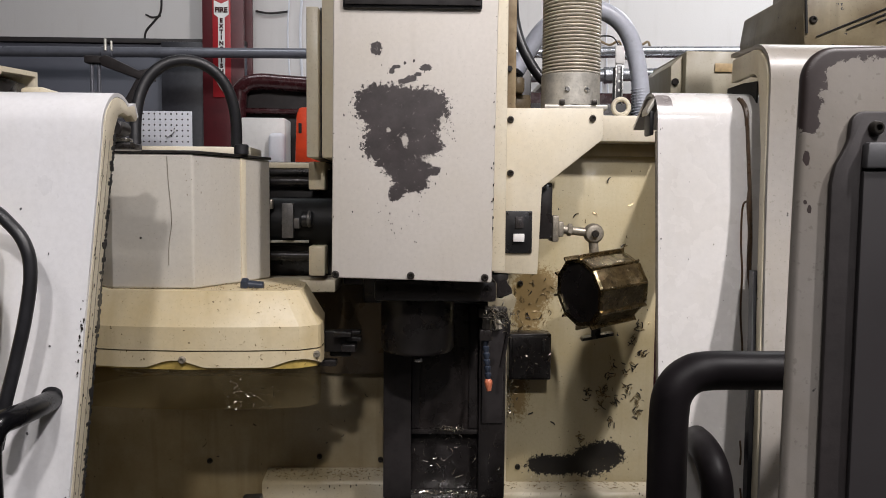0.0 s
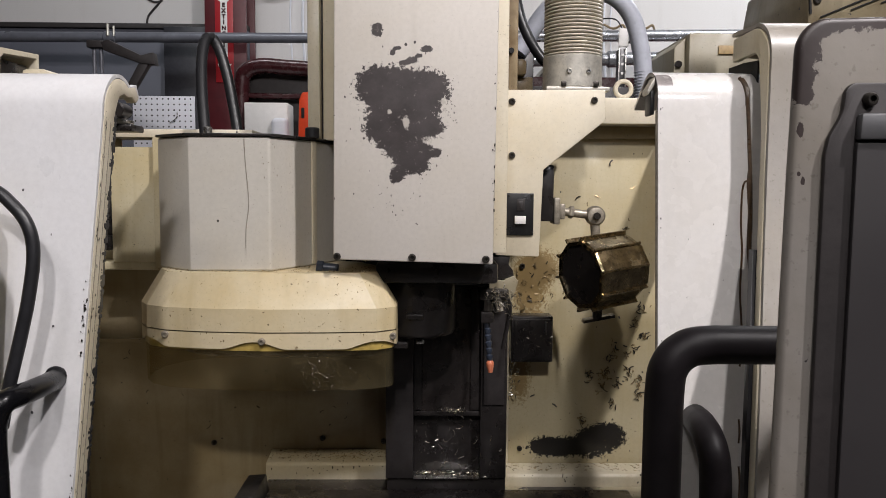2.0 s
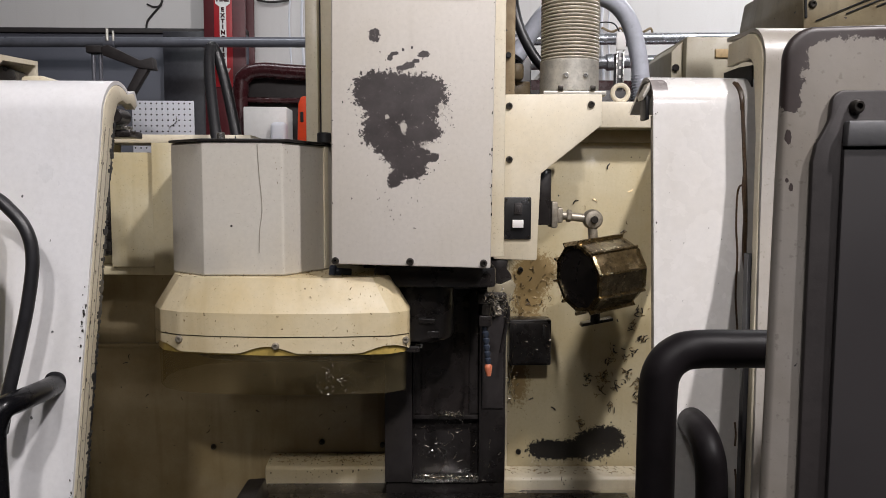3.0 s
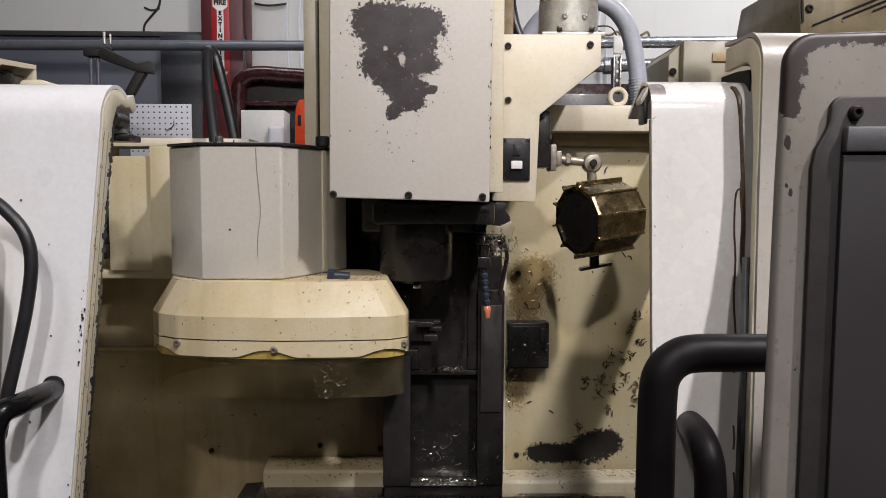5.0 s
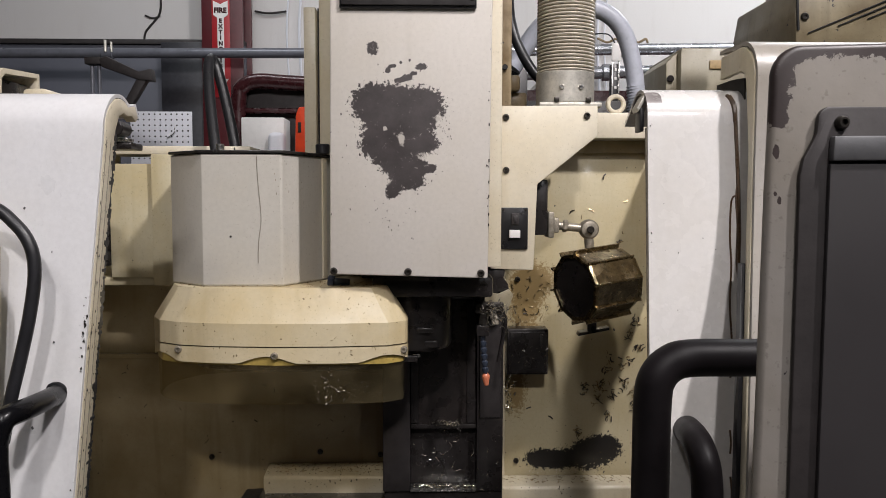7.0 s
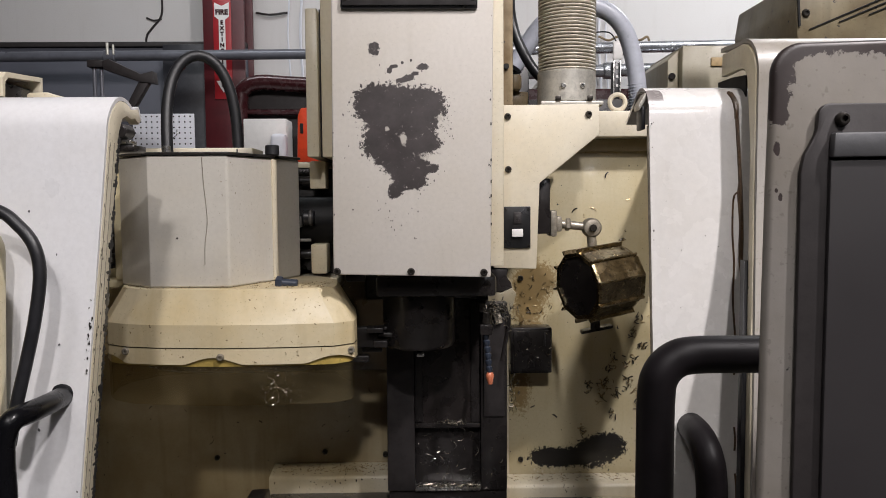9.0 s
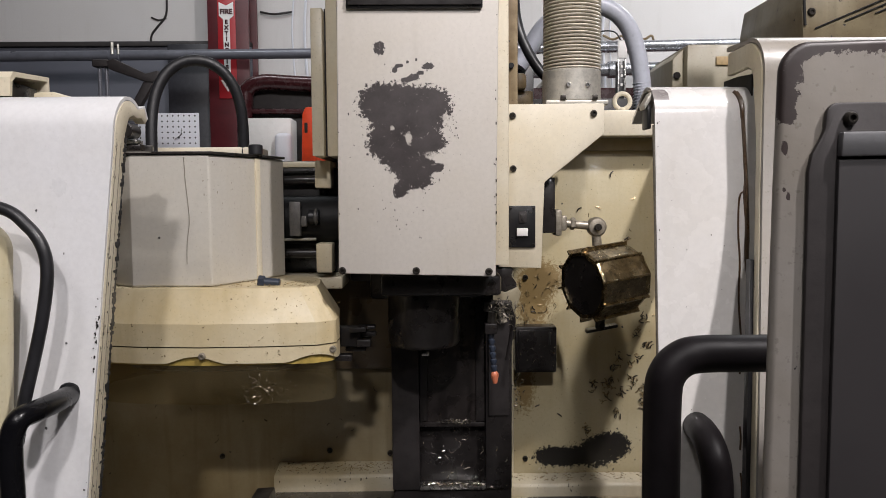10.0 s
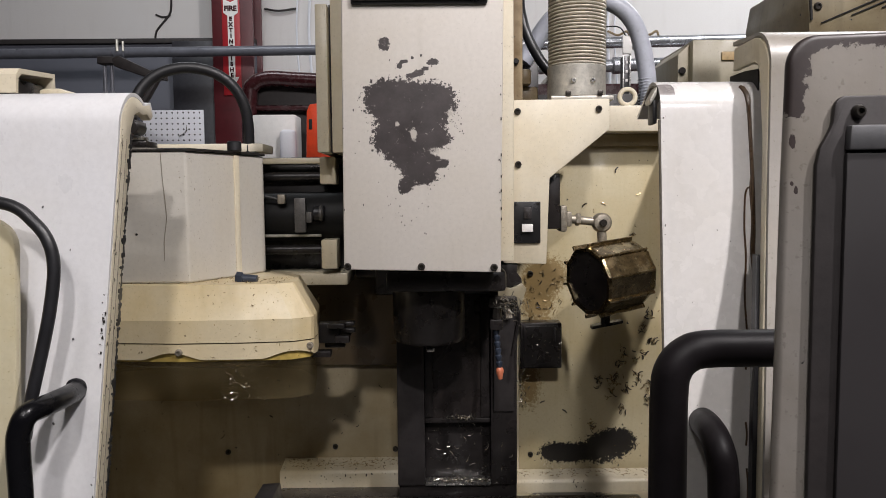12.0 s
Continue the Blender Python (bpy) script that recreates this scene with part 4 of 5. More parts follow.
def column():
    c = thing("machine_column", (0, 1.4, 0.76), "cream machine column with dark guideways", "column")
    part("foot_casting", block(-0.078, 0.115, 1.36, 1.75, 0.76, 1.345, 0.004), M_BLACK, c, "dark oily casting")
    part("casting", block(-0.16, 0.115, 1.36, 1.75, 1.346, 2.3, 0.006), M_BLACK, c, "dark oily casting")
    part("strip", block(-0.197, -0.178, 1.19, 1.36, 1.566, 1.797, 0.002), M_CREAM, c)
    part("strip", block(-0.1745, -0.142, 1.20, 1.36, 1.566, 2.2, 0.002), M_CREAM, c)
    part("strip_gap", block(-0.178, -0.1745, 1.21, 1.36, 1.566, 1.80, 0.0), M_BLACK, c)
    part("rail", block(0.103, 0.113, 1.26, 1.36, 1.60, 2.2, 0.002), M_RAIL, c)
    part("angle", block(0.117, 0.142, 1.30, 1.36, 1.60, 2.2, 0.002), M_STAINED, c, "brown stained angle")
    part("rear_web", block(0.12, 0.218, 1.66, 1.68, 1.25, 1.815, 0.002), M_BLACK, c)
    part("slot", rod((0.13, 1.294, 1.725), (0.13, 1.3, 1.725), 0.005, 10), M_HOLE, c)
    # Black sheet added to stand for the dark interior behind the beam.
    part("dark_interior", block(0.118, 0.60, 1.95, 1.96, 1.30, 1.755, 0.002), M_BLACK, c)
    part("lug", block(0.15, 0.17, 1.40, 1.44, 1.70, 1.73, 0.006), M_STAINED, c)
    part("lug", block(0.145, 0.185, 1.42, 1.45, 1.66, 1.70, 0.004), M_STAINED, c)
    # slide of the tool changer
    s = thing("changer_slide", (-0.25, 1.28, 1.38), "black slide cylinder between cream end blocks", "cylinder")
    part("rail", block(-0.34, -0.175, 1.28, 1.32, 1.552, 1.562, 0.002), M_CREAM, s)
    part("end_block", block(-0.203, -0.176, 1.245, 1.285, 1.516, 1.562, 0.003), M_CREAM, s)
    part("end_block", block(-0.203, -0.176, 1.245, 1.285, 1.374, 1.424, 0.003), M_CREAM, s)
    part("cylinder", rod((-0.335, 1.30, 1.462), (-0.16, 1.30, 1.462), 0.042, 24, 0.08), M_CYL, s)
    part("clamp_plate", block(-0.247, -0.228, 1.246, 1.258, 1.436, 1.494, 0.002), M_CLAMP, s, "grey clamp plate")
    part("clamp_foot", block(-0.228, -0.218, 1.248, 1.258, 1.452, 1.470, 0.002), M_CLAMP, s, "grey clamp foot")
    part("port", rod((-0.216, 1.254, 1.468), (-0.197, 1.254, 1.468), 0.0125, 12), M_RUBBER, s)
    part("port_ring", rod((-0.206, 1.254, 1.468), (-0.200, 1.254, 1.468), 0.0140, 12), M_CLAMP, s)
    part("valve", block(-0.275, -0.262, 1.247, 1.258, 1.484, 1.500, 0.002), M_ALU, s, "small dull metal valve")
    part("air_line", tube([(-0.330, 1.250, 1.492), (-0.300, 1.248, 1.497), (-0.276, 1.250, 1.493)], 0.0022, 8), M_RUBBER, s)
    part("bright_rod", rod((-0.34, 1.262, 1.430), (-0.205, 1.262, 1.430), 0.0025, 10), M_GALV, s, "bright steel rod")
    part("backing", block(-0.36, -0.161, 1.34, 1.358, 1.35, 1.566, 0.002), M_BLACK, s)
    part("shaft", rod((-0.36, 1.28, 1.53), (-0.19, 1.28, 1.53), 0.008), M_BLACK, s)
    part("shaft", rod((-0.36, 1.28, 1.405), (-0.19, 1.28, 1.405), 0.008), M_BLACK, s)
    part("foot", block(-0.36, -0.161, 1.26, 1.358, 1.345, 1.366, 0.003), M_CREAM, s)
    # way cover of the vertical slide: fixed frame
    w = thing("way_cover_frame", (0.025, 1.29, 0.95), "dark steel way cover frame wet with coolant", "way cover")
    part("side_rail", block(-0.081, -0.033, 1.278, 1.30, 0.985, 1.33, 0.002), M_WORNRAIL, w, "grey-brown worn rail")
    part("side_rail", block(0.083, 0.129, 1.278, 1.30, 0.985, 1.33, 0.002), M_BLACK, w)
    part("backing", block(-0.079, 0.129, 1.33, 1.345, 0.90, 1.62, 0.002), M_BLACK, w)
    part("lower_panel", block(-0.033, 0.083, 1.302, 1.31, 0.985, 1.30, 0.001), M_BLACK, w)
    part("bottom_lip", block(-0.033, 0.083, 1.276, 1.3015, 0.985, 0.992, 0.001), M_STEEL, w, "bright lip with swarf")
    part("rail_strip", block(0.088, 0.124, 1.2745, 1.2775, 1.118, 1.305, 0.001), M_WORNRAIL, w, "bare grey strip")
    part("foot", block(-0.0795, 0.129, 1.283, 1.32, 0.90, 0.984, 0.002), M_BLACK, w)


def lifting_ring():
    r = thing("lifting_ring", (0.352, 1.40, 1.657), "cream painted lifting eye bolt on the beam", "eye bolt")
    ring = bmesh.new()
    for i in range(28):
        a = 2 * math.pi * i / 28
        for j in range(10):
            b = 2 * math.pi * j / 10
            rr = 0.0145 + 0.0045 * math.cos(b)
            ring.verts.new((0.349 + rr * math.cos(a), 1.40 + 0.0045 * math.sin(b), 1.676 + rr * math.sin(a)))
    ring.verts.ensure_lookup_table()
    for i in range(28):
        for j in range(10):
            ring.faces.new([ring.verts[(i % 28) * 10 + j % 10] for i, j in ((i, j), (i + 1, j), (i + 1, j + 1), (i, j + 1))])
    part("ring", ring, M_PLATE, r)
    part("collar", rod((0.349, 1.40, 1.6565), (0.349, 1.40, 1.662), 0.010), M_PLATE, r)
    t = thing("hanging_gauge", (0.52, 2.1, 1.75), "black and white rule hanging on the wall pipe", "gauge")
    part("frame", block(0.5145, 0.5180, 2.10, 2.106, 1.70, 1.90, 0.001), M_STEEL, t)
    part("frame", block(0.5330, 0.5365, 2.10, 2.106, 1.70, 1.90, 0.001), M_STEEL, t)
    part("scale", block(0.5182, 0.5328, 2.104, 2.110, 1.70, 1.88, 0.001), M_SWITCH, t)
    part("post", block(0.515, 0.535, 2.115, 2.135, 0.0, 1.88, 0.002), M_GASKET, t)
    part("cap", block(0.512, 0.539, 2.094, 2.10, 1.885, 1.935, 0.004), M_WHITE, t)
    for z in (1.86, 1.835, 1.81, 1.785):
        part("mark", block(0.5225, 0.5285, 2.102, 2.1038, z, z + 0.007, 0.0), M_WHITE, t)
    part("wire", tube([(0.525, 2.1, 1.93), (0.50, 2.1, 1.96), (0.44, 2.1, 1.955), (0.40, 2.1, 1.93)], 0.002, 6), M_RUBBER, t)
    h = thing("grey_hose", (0.42, 1.6, 1.6), "thick grey ribbed plastic hose in an arch", "hose")
    part("hose", tube([(0.18, 1.62, 1.78), (0.24, 1.62, 1.87), (0.31, 1.6, 1.905), (0.37, 1.6, 1.896), (0.41, 1.6, 1.86), (0.432, 1.6, 1.80), (0.444, 1.6, 1.72), (0.449, 1.6, 1.60), (0.45, 1.6, 1.3)], 0.0185, 18), M_GREYHOSE, h)
    rings = [lathe([(0.0188, 0), (0.0192, 0.001), (0.0188, 0.002)], (0.4445 - 0.0003 * i, 1.6, 1.66 + i * 0.006), (-0.06, 0, 1), 14) for i in range(14)]
    part("ribs", join(*rings), M_GREYHOSE, h, kind="stuff")
    cb = thing("black_cable", (0.17, 1.5, 1.6), "black corrugated cable beside the duct", "cable")
    part("cable", tube([(0.155, 1.5, 2.1), (0.158, 1.5, 1.9), (0.165, 1.5, 1.84), (0.182, 1.49, 1.79), (0.208, 1.48, 1.745), (0.240, 1.47, 1.715)], 0.010, 12), M_RUBBER, cb)


# ---------------------------------------------------------------- the head and what rides on it
def spindle_head():
    h = thing("spindle_head", (0, 1.2, 1.39), "cream milling head cover with large worn paint patch", "milling head")
    ORIGIN[h] = Vector((0, 1.2, 1.39))
    part("front_cover", prism([(-0.1405, 1.392), (-0.1355, 2.05), (0.0905, 2.05), (0.0825, 1.386)], 1.05, 1.20, "y", 0.003), M_HEAD, h)
    part("side_cover", block(0.0835, 0.1035, 1.075, 1.20, 1.40, 2.05, 0.002), M_PLATE, h)
    part("name_plate", block(-0.124, 0.0645, 1.044, 1.0495, 1.759, 1.80, 0.002), M_SWITCH, h, "black name plate")
    part("plate_frame", block(-0.121, 0.062, 1.041, 1.0438, 1.763, 1.80, 0.001), M_RAIL, h)
    for x, z in ((-0.135, 1.3965), (-0.0305, 1.3955), (0.0725, 1.3935)):
        part("bolt", bolt(x, 1.0495, z), M_BOLT, h)
    for x in (-0.118, 0.058):
        part("bolt", bolt(x, 1.0438, 1.772, 0.004), M_BOLT, h)
    for z in (1.46, 1.475, 1.50, 1.52, 1.55, 1.60):
        part("edge_chip", block(0.0822, 0.0838, 1.0494, 1.055, z, z + 0.004, 0.0), M_BOLT, h)

    def round_patch(rng):
        if rng.random() < 0.35:
            return (rng.gauss(-0.05, 0.022), 1.0495, rng.gauss(1.475, 0.013)), (0, -1, 0)
        if rng.random() < 0.4:
            return (rng.gauss(0.022, 0.008), 1.0495, rng.uniform(1.555, 1.64)), (0, -1, 0)
        w = rng.uniform(0, 6.28)
        return (-0.045 + 0.075 * math.cos(w) * rng.uniform(0.9, 1.15), 1.0495, 1.59 + 0.085 * math.sin(w) * rng.uniform(0.9, 1.2)), (0, -1, 0)
    part("paint_chips", flakes(80, round_patch, (0.0005, 0.0022), 23), M_BARE, h, "dark flecks where paint has chipped", kind="stuff", smooth=False)

    def cover_edge(rng):
        z = rng.uniform(1.40, 1.76)
        side = rng.random() < 0.75
        return ((0.0805 + (z - 1.386) * 0.012 - rng.random() ** 3 * 0.004) if side else (-0.1385 + (z - 1.392) * 0.0076), 1.0495, z), (0, -1, 0)
    part("edge_chips", flakes(16, cover_edge, (0.0006, 0.0024), 24), M_BARE, h, "dark chips along the edge", kind="stuff", smooth=False)
    part("side_plate", prism([(0.1005, 1.645), (0.266, 1.646), (0.266, 1.598), (0.1715, 1.522), (0.1665, 1.385), (0.098, 1.387)], 1.185, 1.20, "y", 0.0015), M_PLATE, h)
    for x, z in ((0.1205, 1.627), (0.249, 1.630), (0.1215, 1.544)):
        part("bolt", bolt(x, 1.1845, z), M_BOLT, h)
    sw = part("switch_plate", block(0.1135, 0.1565, 1.181, 1.1845, 1.419, 1.485, 0.001), M_SWITCH, h, "black switch plate")
    part("button", block(0.1265, 0.1440, 1.176, 1.1808, 1.437, 1.4495, 0.001), M_WHITE, sw, "white push button")
    part("selector", prism([(0.1325, 1.472), (0.1395, 1.472), (0.1375, 1.462), (0.1345, 1.462)], 1.177, 1.1808, "y", 0.0005), M_RAIL, sw)
    part("rim", block(0.130, 0.142, 1.1785, 1.1808, 1.458, 1.476, 0.001), M_GASKET, sw)
    for x in (0.117, 0.153):
        for z in (1.423, 1.481):
            part("screw", bolt(x, 1.1808, z, 0.002, 0.001), M_BOLT, sw)
    part("head_casting", block(-0.11, 0.095, 1.2015, 1.33, 1.335, 2.0, 0.006), M_BLACK, h, "black oily casting")
    part("spindle_housing", lathe([(0.056, 0.115), (0.058, 0.11), (0.058, 0.012), (0.054, 0.006), (0.036, 0.005), (0.034, 0.0)], (-0.022, 1.19, 1.258), seg=40), M_BLACK, h)
    part("drive_key", block(-0.026, -0.014, 1.148, 1.156, 1.252, 1.2575, 0.001), M_STEEL, h)
    part("spindle_plate", block(-0.085, 0.095, 1.10, 1.28, 1.352, 1.384, 0.006), M_BLACK, h)
    part("coolant_block", prism([(0.092, 1.385), (0.122, 1.385), (0.119, 1.372), (0.127, 1.362), (0.128, 1.352), (0.092, 1.345)], 1.188, 1.24, "y", 0.002), M_BLACK, h)
    part("bracket", prism([(0.088, 1.350), (0.110, 1.347), (0.127, 1.355), (0.134, 1.346), (0.124, 1.314), (0.088, 1.314)], 1.180, 1.1875, "y", 0.0015), M_BEIGE, h, "stained beige bracket")
    part("conduit_box", block(0.168, 0.192, 1.205, 1.26, 1.44, 1.53, 0.003), M_BLACK, h)
    part("gusset", prism([(1.2, 1.60), (1.36, 1.60), (1.36, 1.592), (1.2, 1.592)], 0.18, 0.262, "x", 0.001), M_PLATE, h)
    return h


def coolant_nozzle():
    n = thing("coolant_nozzle", (0.088, 1.18, 1.33), "segmented coolant hose with orange tip", "coolant hose")
    ORIGIN[n] = Vector((0.088, 1.18, 1.33))
    part("manifold", block(0.072, 0.118, 1.165, 1.20, 1.318, 1.335, 0.003), M_BOLT, n)
    part("fitting", rod((0.086, 1.17, 1.318), (0.084, 1.17, 1.300), 0.0085, 8), M_BOLT, n)
    part("fitting", rod((0.100, 1.17, 1.320), (0.105, 1.165, 1.300), 0.006, 8), M_ALU, n)
    part("valve", block(0.074, 0.094, 1.16, 1.18, 1.283, 1.300, 0.002), M_BLACK, n)
    p, q = Vector((0.084, 1.17, 1.285)), Vector((0.0895, 1.168, 1.222))
    for i in range(6):
        a, b = p.lerp(q, i / 6), p.lerp(q, (i + 0.95) / 6)
        part("segment", lathe([(0.0035, 0), (0.0054, 0.002), (0.0054, 0.006), (0.0035, 0.0105)], a, b - a, 12), M_BLUE, n)
    part("tip", lathe([(0.004, 0), (0.0062, 0.003), (0.0064, 0.007), (0.0042, 0.016), (0.0036, 0.019)], q, (0.06, 0, -1), 14), M_ORANGE, n, "orange tip")
    def heap(rng):
        return (rng.gauss(0.104, 0.014), 1.164 - rng.random() * 0.004, rng.gauss(1.322, 0.010)), (0, -1, 0.4)
    part("heaped_swarf", swarf(90, heap, (0.003, 0.010), 43, 1.5), M_CHIPS, n, "bright swarf caught on the hose", kind="stuff")
    part("pipe", tube([(0.116, 1.18, 1.325), (0.122, 1.185, 1.30), (0.118, 1.19, 1.27), (0.112, 1.19, 1.235)], 0.0035, 8), M_BLACK, n)
    return n


def work_lamp():
    l = thing("work_lamp", (0.195, 1.236, 1.45), "oily black finned work lamp on a ball joint", "work lamp")
    ORIGIN[l] = Vector((0.195, 1.236, 1.45))
    part("mount", block(0.1935, 0.204, 1.21, 1.255, 1.435, 1.478, 0.003), M_ALU, l)
    part("clamp", block(0.204, 0.214, 1.22, 1.25, 1.443, 1.468, 0.003), M_ALU, l)
    part("arm", rod((0.212, 1.236, 1.455), (0.255, 1.236, 1.450), 0.007, 12), M_ALU, l)
    part("nut", rod((0.222, 1.236, 1.4545), (0.230, 1.236, 1.4535), 0.0105, 6), M_ALU, l)
    ball = lathe([(0.006, -0.012), (0.0135, -0.010), (0.0165, -0.004), (0.0165, 0.004), (0.0135, 0.010), (0.006, 0.012)], (0.2655, 1.236, 1.4485), (0, 1, 0), 24)
    part("ball_joint", ball, M_ALU, l)
    part("screw", rod((0.2655, 1.218, 1.4485), (0.2655, 1.226, 1.4485), 0.006, 12), M_BOLT, l)
    part("stem", rod((0.2655, 1.236, 1.436), (0.269, 1.238, 1.405), 0.008, 12), M_ALU, l)
    ax = Vector((0.88, 0.46, 0.10)).normalized()
    front = Vector((0.234, 1.195, 1.355))
    prof = [(0.050, 0.0), (0.056, 0.0), (0.058, 0.004), (0.058, 0.086), (0.051, 0.102), (0.034, 0.107), (0.0, 0.108)]
    part("housing", lathe([(0.0, 0.006), (0.050, 0.006)] + prof, front, ax, 10, False), M_LAMP, l, smooth=False)
    part("glass", lathe([(0.0, 0.003), (0.0495, 0.003), (0.0495, 0.0055), (0.0, 0.0058)], front, ax, 24, False), M_BLACK, l, "dark lamp glass")
    q = Vector((0, 0, 1)).rotation_difference(ax)
    for k in range(10):
        a = 2 * math.pi * k / 10
        r = Vector((math.cos(a), math.sin(a), 0))
        fin = block(0.055, 0.0628, -0.0018, 0.0018, -0.002, 0.092, 0.0006, 1)
        fin.transform(Matrix.Translation(front) @ q.to_matrix().to_4x4() @ Matrix.Rotation(a, 4, "Z"))
        part("fin", fin, M_LAMP, l)
    part("grip", join(block(0.2635, 0.2785, 1.222, 1.232, 1.276, 1.302, 0.002), prism([(0.248, 1.271), (0.250, 1.2765), (0.300, 1.286), (0.300, 1.281)], 1.222, 1.244, "y", 0.001)), M_BLACK, l)
    return l


def exhaust_duct():
    d = thing("exhaust_duct", (0.226, 1.25, 1.65), "ribbed flexible metal duct on a galvanised collar", "duct")
    ORIGIN[d] = Vector((0.226, 1.25, 1.65))
    prof = []
    z = 0.0
    while z < 0.45:
        prof += [(0.0425, z), (0.0470, z + 0.0011), (0.0477, z + 0.0024), (0.0470, z + 0.0037), (0.0425, z + 0.0048)]
        z += 0.0055
    part("hose", lathe(prof, (0.226, 1.25, 1.705), seg=40), M_DUCT, d)
    part("collar", lathe([(0.047, 0), (0.0478, 0.001), (0.0478, 0.05), (0.047, 0.051)], (0.2255, 1.25, 1.654), seg=40), M_GALV, d)
    part("flange", block(0.176, 0.276, 1.20, 1.30, 1.646, 1.653, 0.001), M_GALV, d)
    for x, y in ((0.212, 1.2035), (0.243, 1.205)):
        part("rivet", bolt(x, y, 1.678, 0.0045, 0.003), M_STEEL, d)
    for x in (0.203, 0.254):
        part("clip", block(x - 0.004, x + 0.004, 1.196, 1.205, 1.653, 1.661, 0.001), M_BOLT, d)
    return d


def way_plate():
    w = thing("way_plate", (0.025, 1.29, 1.095), "sliding dark way cover plate with swarf on its lip", "way cover")
    ORIGIN[w] = Vector((0.025, 1.29, 1.095))
    part("plate", block(-0.0325, 0.0825, 1.2875, 1.294, 1.10, 1.335, 0.001), M_WAY, w)
    part("lip", block(-0.0325, 0.0825, 1.284, 1.2872, 1.096, 1.104, 0.001), M_BLACK, w)
    part("rib", block(-0.0325, -0.018, 1.284, 1.2872, 1.106, 1.335, 0.001), M_BLACK, w)
    part("rib", block(0.066, 0.0825, 1.284, 1.2872, 1.106, 1.335, 0.001), M_BLACK, w)

    def spot(rng):
        return (rng.gauss(0.035, 0.013), 1.283, 1.104 + rng.random() ** 2 * 0.006), (0, -1, 0.4)
    part("lip_swarf", swarf(70, spot, (0.003, 0.010), 5), M_CHIPS, w, "bright swarf", kind="stuff")
    return w


# ---------------------------------------------------------------- the tool changer
CX, CY = -0.2265, 1.155
# plan of the round cover: a flat front with a chamfered corner, rounded at the other end
COVER_PLAN = [(-0.421, 1.160), (-0.414, 1.120), (-0.394, 1.087), (-0.360, 1.066), (-0.310, 1.054), (-0.220, 1.046), (-0.130, 1.049), (-0.059, 1.057), (-0.033, 1.076), (-0.032, 1.110),
              (-0.042, 1.190), (-0.075, 1.250), (-0.140, 1.266), (-0.320, 1.266), (-0.385, 1.245), (-0.416, 1.200)]


def oval(a, b, n=144):
    """The cover's plan with half sizes a and b, in n points of even steps."""
    P = [Vector(p) for p in COVER_PLAN]
    P.append(P[0])
    acc = [0.0]
    for p, q in zip(P, P[1:]):
        acc.append(acc[-1] + (q - p).length)
    pts, i = [], 0
    for k in range(n):
        d = acc[-1] * k / n
        while acc[i + 1] < d:
            i += 1
        p = P[i].lerp(P[i + 1], (d - acc[i]) / (acc[i + 1] - acc[i]))
        pts.append((CX + (p.x - CX) * a / 0.1945, CY + (p.y - CY) * b / 0.110))
    return pts


def front_y(x):
    """How far forward the cover's face is at x."""
    F = COVER_PLAN[:9]
    for (x0, y0), (x1, y1) in zip(F, F[1:]):
        if x0 <= x <= x1:
            return y0 + (y1 - y0) * (x - x0) / (x1 - x0)
    return F[0][1]


def skin(levels, close=True):
    """Ovals (a, b, z) joined into one skin."""
    bm = bmesh.new()
    rings = [[bm.verts.new((x, y, z)) for x, y in oval(a, b)] for a, b, z in levels]
    for p, q in zip(rings, rings[1:]):
        for i in range(len(p)):
            bm.faces.new((p[i], p[(i + 1) % len(p)], q[(i + 1) % len(p)], q[i]))
    if close:
        bm.faces.new(rings[0]), bm.faces.new(rings[-1])
    return bm


